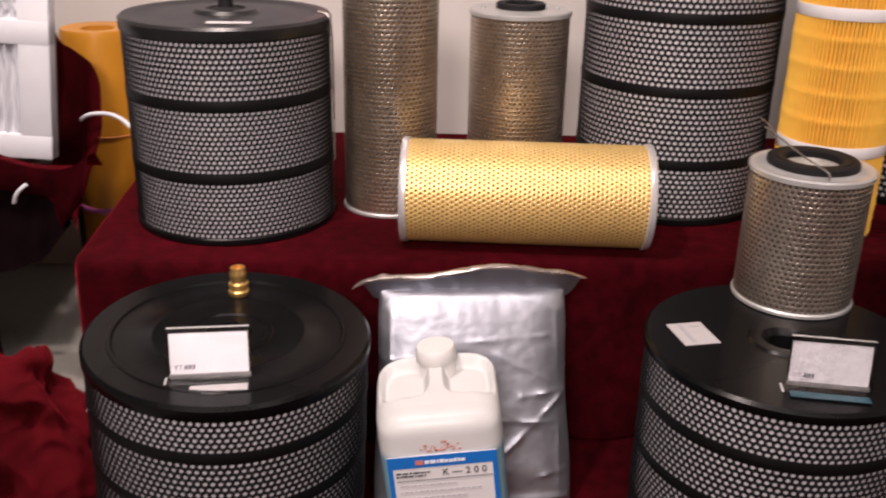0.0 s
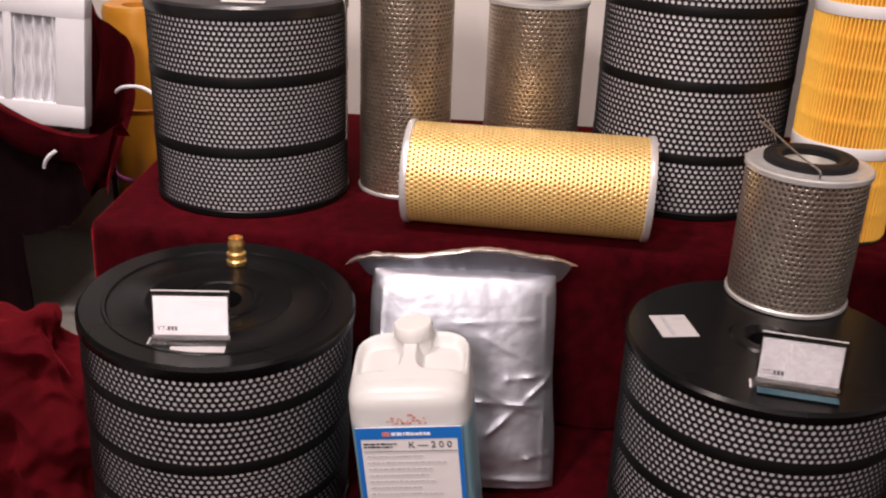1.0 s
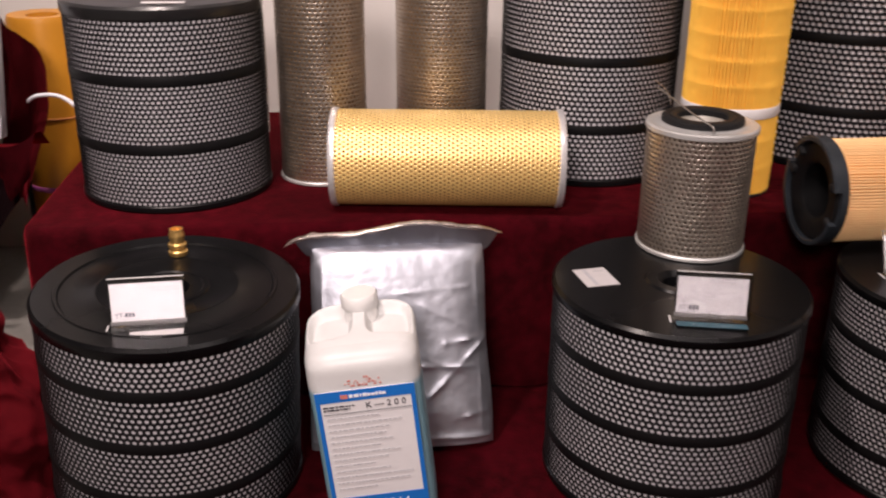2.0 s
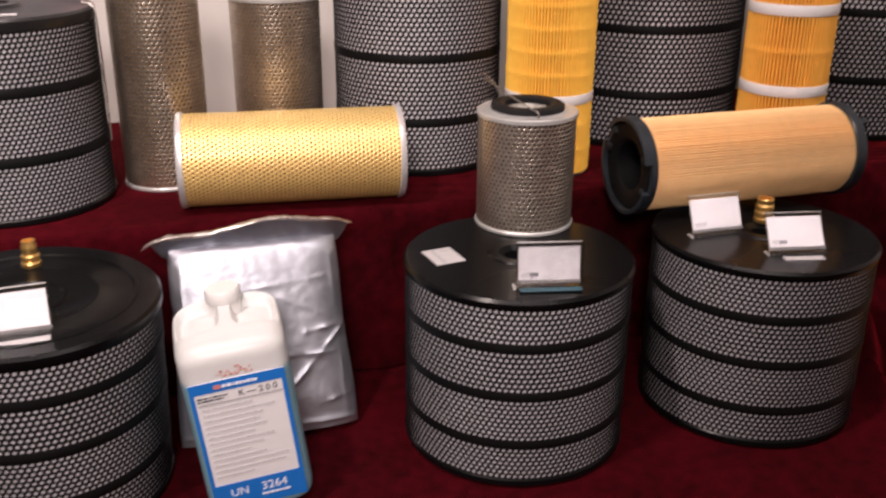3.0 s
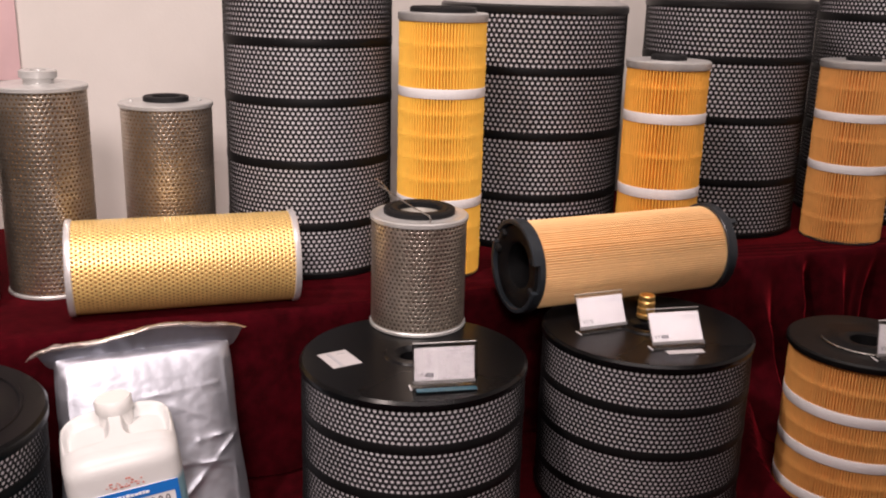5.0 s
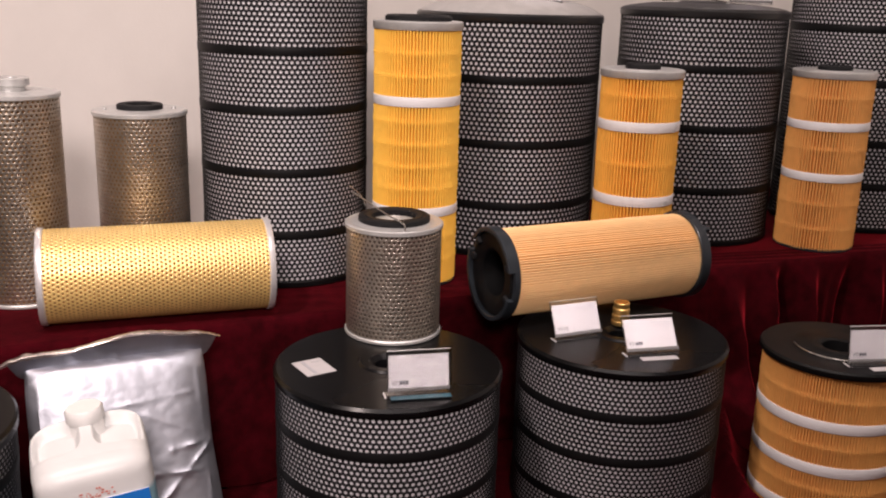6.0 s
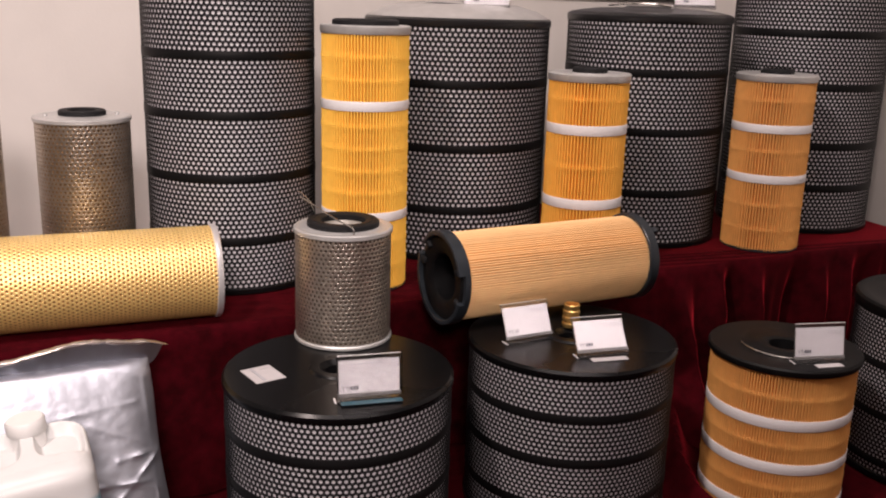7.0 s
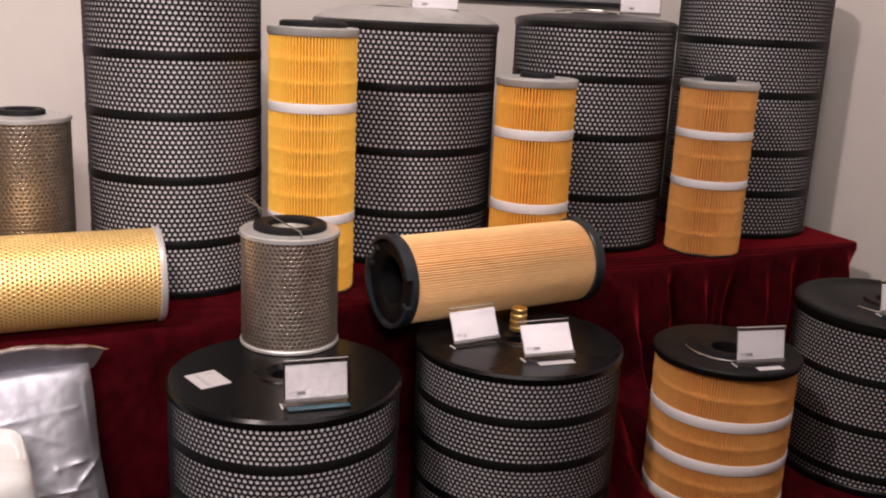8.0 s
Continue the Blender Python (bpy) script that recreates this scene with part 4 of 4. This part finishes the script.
slip(-0.052, 0.024, 0.2914, 10.6, 0.046, 0.057, "small white printed label stuck on the black lid")
slip(-0.608, -0.111, 0.2890, 8, 0.062, 0.014, "narrow white slip in front of a price card", False)
slip(0.460, -0.109, 0.2914, -10, 0.060, 0.014, "narrow white slip in front of a price card", False)
slip(0.799, -0.230, 0.2766, -12, 0.046, 0.014, "narrow white slip in front of a price card", False)


TAPERED = [(0.0, 0.0), (0.0150, 0.0), (0.0165, 0.002), (0.0165, 0.008), (0.0135, 0.0105), (0.0135, 0.0135), (0.0158, 0.016), (0.0158, 0.021), (0.0125, 0.0235), (0.0120, 0.029),
           (0.0135, 0.032), (0.0135, 0.038), (0.0118, 0.042), (0.0118, 0.047), (0.0095, 0.0475), (0.0085, 0.040), (0.0, 0.040)]
EVEN = [(0.0, 0.0), (0.0165, 0.0), (0.0172, 0.002), (0.0172, 0.009), (0.0150, 0.011), (0.0150, 0.015), (0.0168, 0.017), (0.0168, 0.024), (0.0146, 0.026), (0.0146, 0.030),
        (0.0162, 0.032), (0.0162, 0.039), (0.0145, 0.041), (0.0145, 0.047), (0.0152, 0.049), (0.0152, 0.053), (0.0140, 0.0545), (0.0122, 0.054), (0.0110, 0.030), (0.0, 0.030)]


def brass_fitting(x, y, z, s, wide, label, profile):
    ob = thing("brass_fitting", pose(x, y, z), label, "pipe fitting", "brass fittings")
    part("hose_tail", lathe(profile, 40), BRASS, ob, "turned brass with ridges", at=Matrix.Diagonal((s * wide, s * wide, s, 1)))


brass_fitting(-0.626, 0.118, 0.2955, 0.82, 1.0, "brass hose fitting standing on the stepped black lid", TAPERED)
brass_fitting(0.484, 0.040, 0.2945, 0.72, 1.24, "brass coupling with even ridges standing behind a price card", EVEN)


# ---------------------------------------------------------------- lids of the back row
def lid_card(x, y, z, yaw):
    price_card(x, y, z, yaw, 8, "white price card on the lid of a tall filter", w=0.095, h=0.075)


lid_card(0.552, 0.520, TIER + 0.5105, -20)
lid_card(1.060, 0.490, TIER + 0.5220, -20)
part("handle", tube(smooth_curve([(-0.10, 0.02, 0.526), (-0.095, -0.05, 0.530), (-0.06, -0.095, 0.530), (-0.02, -0.10, 0.526)], 8), 0.0022), WIRE, U8, "bent wire handle")
part("handle", tube(smooth_curve([(-0.11, -0.02, 0.5165), (-0.08, -0.08, 0.519), (-0.03, -0.11, 0.5165)], 8), 0.0020), DARK_PLASTIC, U6, "thin dark handle")
part("handle", tube(smooth_curve([(0.140, -0.03, 0.322), (0.157, -0.036, 0.312), (0.160, -0.038, 0.25), (0.160, -0.038, 0.16), (0.159, -0.038, 0.100)], 6), 0.0016), WIRE, U1, "hanging wire handle")
part("knob", lathe([(0.030, 0.315), (0.012, 0.323), (0.009, 0.342), (0.016, 0.349), (0.016, 0.359), (0, 0.363)], 32), BLACK_RUBBER, U1, "black rubber knob")
part("handle", tube([(0.085 * math.cos(a), 0.085 * math.sin(a), 0.3225) for a in (radians(176 + 4.5 * k) for k in range(14))], 0.0013), WIRE, F5, "thin wire handle lying flat")
price_card(1.140, -0.215, 0.3230, -22, 12, "white price card on the ridged lid")
slip(-0.657, 0.318, TIER + 0.3162, 4, 0.062, 0.016, "narrow white slip on the lid of a tall filter", False)


# ---------------------------------------------------------------- the corner beside the shelf
def vinyl_roll():
    ob = thing("yellow_roll", pose(-0.980, 0.745, -0.016), "tall golden yellow roll standing beside the shelf", "roll")
    r, h = 0.068, 0.552
    bm = lathe([(0, 0), (r - 0.003, 0), (r, 0.004), (r, h - 0.012), (r - 0.004, h), (0.03, h - 0.002), (0.026, h - 0.03), (0, h - 0.03)], 64)
    for v in bm.verts:
        k = 1 + 0.02 * noise.noise((v.co.x * 20, v.co.y * 20, v.co.z * 8))
        v.co.x *= k
        v.co.y *= k
    part("sheet", bm, VINYL, ob, "wrapped golden vinyl")
    part("strap", hoop(r, 0.215, 0.225, 0.002), PURPLE, ob, "purple strap")
    part("strap", hoop(r, 0.36, 0.364, 0.002), INNER_GOLD, ob)


vinyl_roll()


def left_table():
    """Low table: a red runner over the top whose lit edge swings up to one side, below it a skirt with a loose flap,
    painted near black for its shade.
    """
    xa, xb, ya, yb, top_z = -2.3, -0.905, 0.41, 0.90, 0.352
    bm = bmesh.new()
    rows = []
    for i in range(141):
        x = xa + (xb - xa) * i / 140
        edge = min(0.369 + (2.3 if x < -0.96 else 8.5) * (x + 0.96) ** 2, 0.445) + 0.002 * math.sin(x * 17)
        s = min(max((x + 0.972) / 0.030, 0), 1)
        s = s * s * (3 - 2 * s)
        hem = 0.212 + 1.19 * (x + 1.0)
        long = 0.045 * (1 - s) + (edge - hem) * s
        col = [bm.verts.new((x, yb if x < -1.08 else 0.474, top_z + 0.006)), bm.verts.new((x, 0.473, top_z + 0.006)), bm.verts.new((x, ya + 0.03, edge - 0.006))]
        for k in range(15):
            f = k / 14
            wave = 0.005 * math.sin(x * 55 + 3 * f) * f * s + 0.006 * math.sin(x * 40) * f
            col.append(bm.verts.new((x - 0.012 * s * f, ya - 0.012 * math.sin(f * 2.4) - wave, edge - long * f)))
        rows.append(col)
    for p, q in zip(rows, rows[1:]):
        for k in range(len(p) - 1):
            bm.faces.new((p[k], q[k], q[k + 1], p[k + 1]))
    bmesh.ops.solidify(bm, geom=bm.faces[:], thickness=0.003)
    tagged(part("table_runner", bm, VELVET, angle=60), "dark red runner sagging over the edge of a low table", "cloth")
    bm = bmesh.new()
    rows = []
    steps = (0, 0.15, 0.3, 0.45, 0.6, 0.8, 1.0)
    for i in range(131):
        x = xa + (-0.950 - xa) * i / 130
        fold = 0.010 * math.sin(i * 0.62) + 0.005 * math.sin(i * 1.7 + 1)
        low = 0.002 if x < -1.10 else max(0.196 + 0.010 * math.sin(x * 30), 0.216 + 1.19 * (x + 1.0))
        rows.append([bm.verts.new((x, ya + 0.02 + fold * f - 0.004, 0.360 - (0.360 - low) * f)) for f in steps])
    for p, q in zip(rows, rows[1:]):
        for k in range(len(steps) - 1):
            bm.faces.new((p[k], q[k], q[k + 1], p[k + 1]))
    bmesh.ops.solidify(bm, geom=bm.faces[:], thickness=0.002)
    skirt = thing("table_skirt", pose(-1.50, 0.42, -0.0155), "table skirt in folds, shade put into its near-black colour", "cloth")
    back = skirt.matrix_world.inverted()
    part("front_drop", bm, SHADED_CLOTH, skirt, "cloth painted near black for shade, with a short flap", at=back, angle=60)
    bm = bmesh.new()
    rows = []
    for k in range(31):
        y = ya + 0.03 + (yb - ya - 0.03) * k / 30
        rows.append([bm.verts.new((-1.105 - 0.010 * k + 0.008 * math.sin(k * 0.8) * f, y, 0.318 - 0.316 * f)) for f in steps])
    for p, q in zip(rows, rows[1:]):
        for k in range(len(steps) - 1):
            bm.faces.new((p[k], q[k], q[k + 1], p[k + 1]))
    bmesh.ops.solidify(bm, geom=bm.faces[:], thickness=0.002)
    part("side_drop", bm, SHADED_CLOTH, skirt, at=back, angle=60)
    ob = thing("low_table", pose(-1.68, 0.68, -0.016), "low dark table under a red runner", "table")
    part("tabletop", block((1.24, 0.44, 0.025), 0.003, (0, 0, 0.345)), INNER_DARK, ob)
    for x in (-0.50, 0.26):
        for y in (-0.19, 0.19):
            part("leg", block((0.05, 0.05, 0.345), 0.003, (x, y, 0)), INNER_DARK, ob)


left_table()


def white_panel():
    """White plastic frame filter with two rows of ribbed openings."""
    ob = thing("white_panel_filter", pose(-1.122, 0.4985, 0.368, -6, 4, 3), "white plastic panel filter with ribbed openings on red cloth", "filter")
    w, h, d = 0.26, 0.30, 0.035
    bm = bmesh.new()
    for a, b, z0_, z1_ in ((-w / 2, w / 2, 0, 0.040), (-w / 2, w / 2, 0.182, 0.222), (-w / 2, w / 2, 0.270, h)):
        block((b - a, d, z1_ - z0_), 0.003, ((a + b) / 2, 0, z0_), bm=bm)
    for a, b in ((-w / 2, -w / 2 + 0.034), (-0.008, 0.008), (w / 2 - 0.050, w / 2)):
        block((b - a, d - 0.001, h - 0.002), 0.003, ((a + b) / 2, 0, 0.001), bm=bm)
    part("frame", bm, WHITE_PLASTIC, ob, "white plastic frame")
    for cx, cw in ((-0.052, 0.088), (0.044, 0.072)):
        for z, tall in ((0.040, 0.142), (0.222, 0.048)):
            bm = bmesh.new()
            rows_ = []
            for i in range(41):
                u = i / 40
                rows_.append([bm.verts.new((cx - cw / 2 + cw * u, -0.009 - 0.005 * math.sin(u * 2 * math.pi * 4.5 + 0.6 * math.sin(k * 1.3)) - 0.002 * noise.noise((u * 6, k * 0.7, cx * 50)), z + tall * k / 12)) for k in range(13)])
            for a, b in zip(rows_, rows_[1:]):
                for p, q, r, t in zip(a, b, b[1:], a[1:]):
                    bm.faces.new((p, q, r, t))
            part("pleats", bm, QUILT, ob, "white quilted medium")


white_panel()


def hanging_cloth():
    """A fall of red velvet hung over a rail beside the white panel."""
    bm = bmesh.new()
    rows = []
    for i in range(31):
        u = i / 30
        col = []
        for k in range(31):
            f = k / 30
            x = -1.035 + 0.094 * u + 0.012 * math.sin(f * 5) - 0.04 * f * u
            y = 0.60 + 0.020 * math.sin(u * 9 + f * 2) + 0.012 * noise.noise((u * 5, f * 5, 1)) - 0.03 * f
            z = 0.565 - 0.10 * u * u - (0.38 - 0.12 * u) * f
            col.append(bm.verts.new((x, y, z)))
        rows.append(col)
    for a, b in zip(rows, rows[1:]):
        for p, q, r, s in zip(a, b, b[1:], a[1:]):
            bm.faces.new((p, q, r, s))
    bmesh.ops.solidify(bm, geom=bm.faces[:], thickness=0.004)
    tagged(part("hanging_cloth", bm, RED_CLOTH, angle=60), "fall of dark red velvet hanging beside the white panel", "cloth")
    tagged(part("cloth_rail", tube([(-1.05, 0.640, 0.52), (-1.03, 0.640, 0.52), (-1.015, 0.640, 0.50), (-1.015, 0.640, -0.016)], 0.005), BLACK_RUBBER), "thin black post behind the hanging cloth", "post")


hanging_cloth()


def ridged(p, k, shift):
    """Sharp-edged creases of a given fineness."""
    return 1 - 2 * abs(noise.noise((p.x * k + shift, p.y * k, p.z * k * 0.7 - shift)))


def crumpled_cloth():
    """Spare cloth dropped in a heap: one high corner, broad creased folds running down to the ground."""
    bm = bmesh.new()
    nr, na = 70, 150
    rings = []
    for j in range(nr + 1):
        v = j / nr
        ring = []
        for i in range(na):
            a = 2 * math.pi * i / na
            side = max(-math.cos(a), 0)
            reach = 0.048 + 0.25 * side + 0.05 * max(-math.sin(a), 0)
            high = 0.248 * (1 - v ** 1.35) * (1 - 0.56 * side * min(v * 2.5, 1))
            p = Vector((reach * v ** 0.9 * math.cos(a), reach * v ** 0.9 * math.sin(a), high))
            bulge = (0.052 * ridged(p, 10.0, 1.3) + 0.036 * ridged(p, 21.0, 4.1) + 0.010 * ridged(p, 44.0, 7.7)) * min(v * 5, 1) + 0.003 * noise.noise(p * 60)
            p += Vector((0.75 * math.cos(a), 0.75 * math.sin(a), 0.66 * (1 - v))) * bulge
            ring.append(bm.verts.new((p.x, p.y, max(p.z, 0.001 + 0.003 * (i % 2)))))
        rings.append(ring)
    for p, q in zip(rings, rings[1:]):
        for i in range(na):
            k = (i + 1) % na
            bm.faces.new((p[i], p[k], q[k], q[i]))
    bmesh.ops.remove_doubles(bm, verts=rings[0], dist=0.02)
    return tagged(part("crumpled_cloth", bm, RED_CLOTH, at=pose(-0.890, 0.075, -0.0155), angle=80), "heap of crumpled dark red cloth beside the filters", "cloth")


crumpled_cloth()

tagged(part("white_clip", tube(smooth_curve([(-1.018, 0.3835, 0.324), (-1.013, 0.3810, 0.336), (-1.005, 0.3810, 0.346), (-0.995, 0.3835, 0.354)], 6), 0.0032), WHITE_PLASTIC), "small curved white clip on the shaded table skirt", "clip")
cable = tube(smooth_curve([(-0.985, 0.60, 0.395), (-0.955, 0.58, 0.415), (-0.91, 0.56, 0.42), (-0.87, 0.53, 0.405), (-0.850, 0.53, 0.36), (-0.845, 0.55, 0.304)], 8), 0.0035)
tagged(part("white_cable", cable, WHITE_PLASTIC), "thin white cable looping down to the shelf", "cable")


def wall_panel():
    ob = thing("wall_poster", pose(-0.58, 0.934, 0.610), "pale pink and white poster board on the wall", "poster")
    part("board", block((0.155, 0.008, 0.54), 0.001, (0.0195, 0, 0)), PINK, ob, "pale pink board")
    part("board", block((0.36, 0.008, 0.54), 0.001, (-0.24, -0.001, 0)), CARD, ob, "white board")
    ob = thing("wall_board", pose(1.06, 0.934, 0.842), "white board with a dark lower edge on the wall", "board")
    part("board", block((0.70, 0.008, 0.40), 0.001, (0, 0, 0.010)), CARD, ob, "white board")
    part("lower_edge", block((0.70, 0.012, 0.009), 0.002), DARK_PLASTIC, ob, "dark edge strip")


wall_panel()


# ---------------------------------------------------------------- floor tiles beside the cloth
def floor_tiles():
    me = None
    floor = bpy.data.objects["floor"]
    for i in range(9):
        for j in range(13):
            x, y = -3.7 + 0.4 * i, -4.0 + 0.4 * j
            if x > -0.7 and y > -1.7:
                continue
            if me is None:
                bm = block((0.394, 0.394, 0.006), 0.0012, (0, 0, -0.0225), 1)
                tile = part("tile", bm, TILE, floor, at=Matrix.Translation((x, y, 0)))
                me = tile.data
            else:
                part("tile", me, TILE, floor, at=Matrix.Translation((x, y, 0)))


floor_tiles()
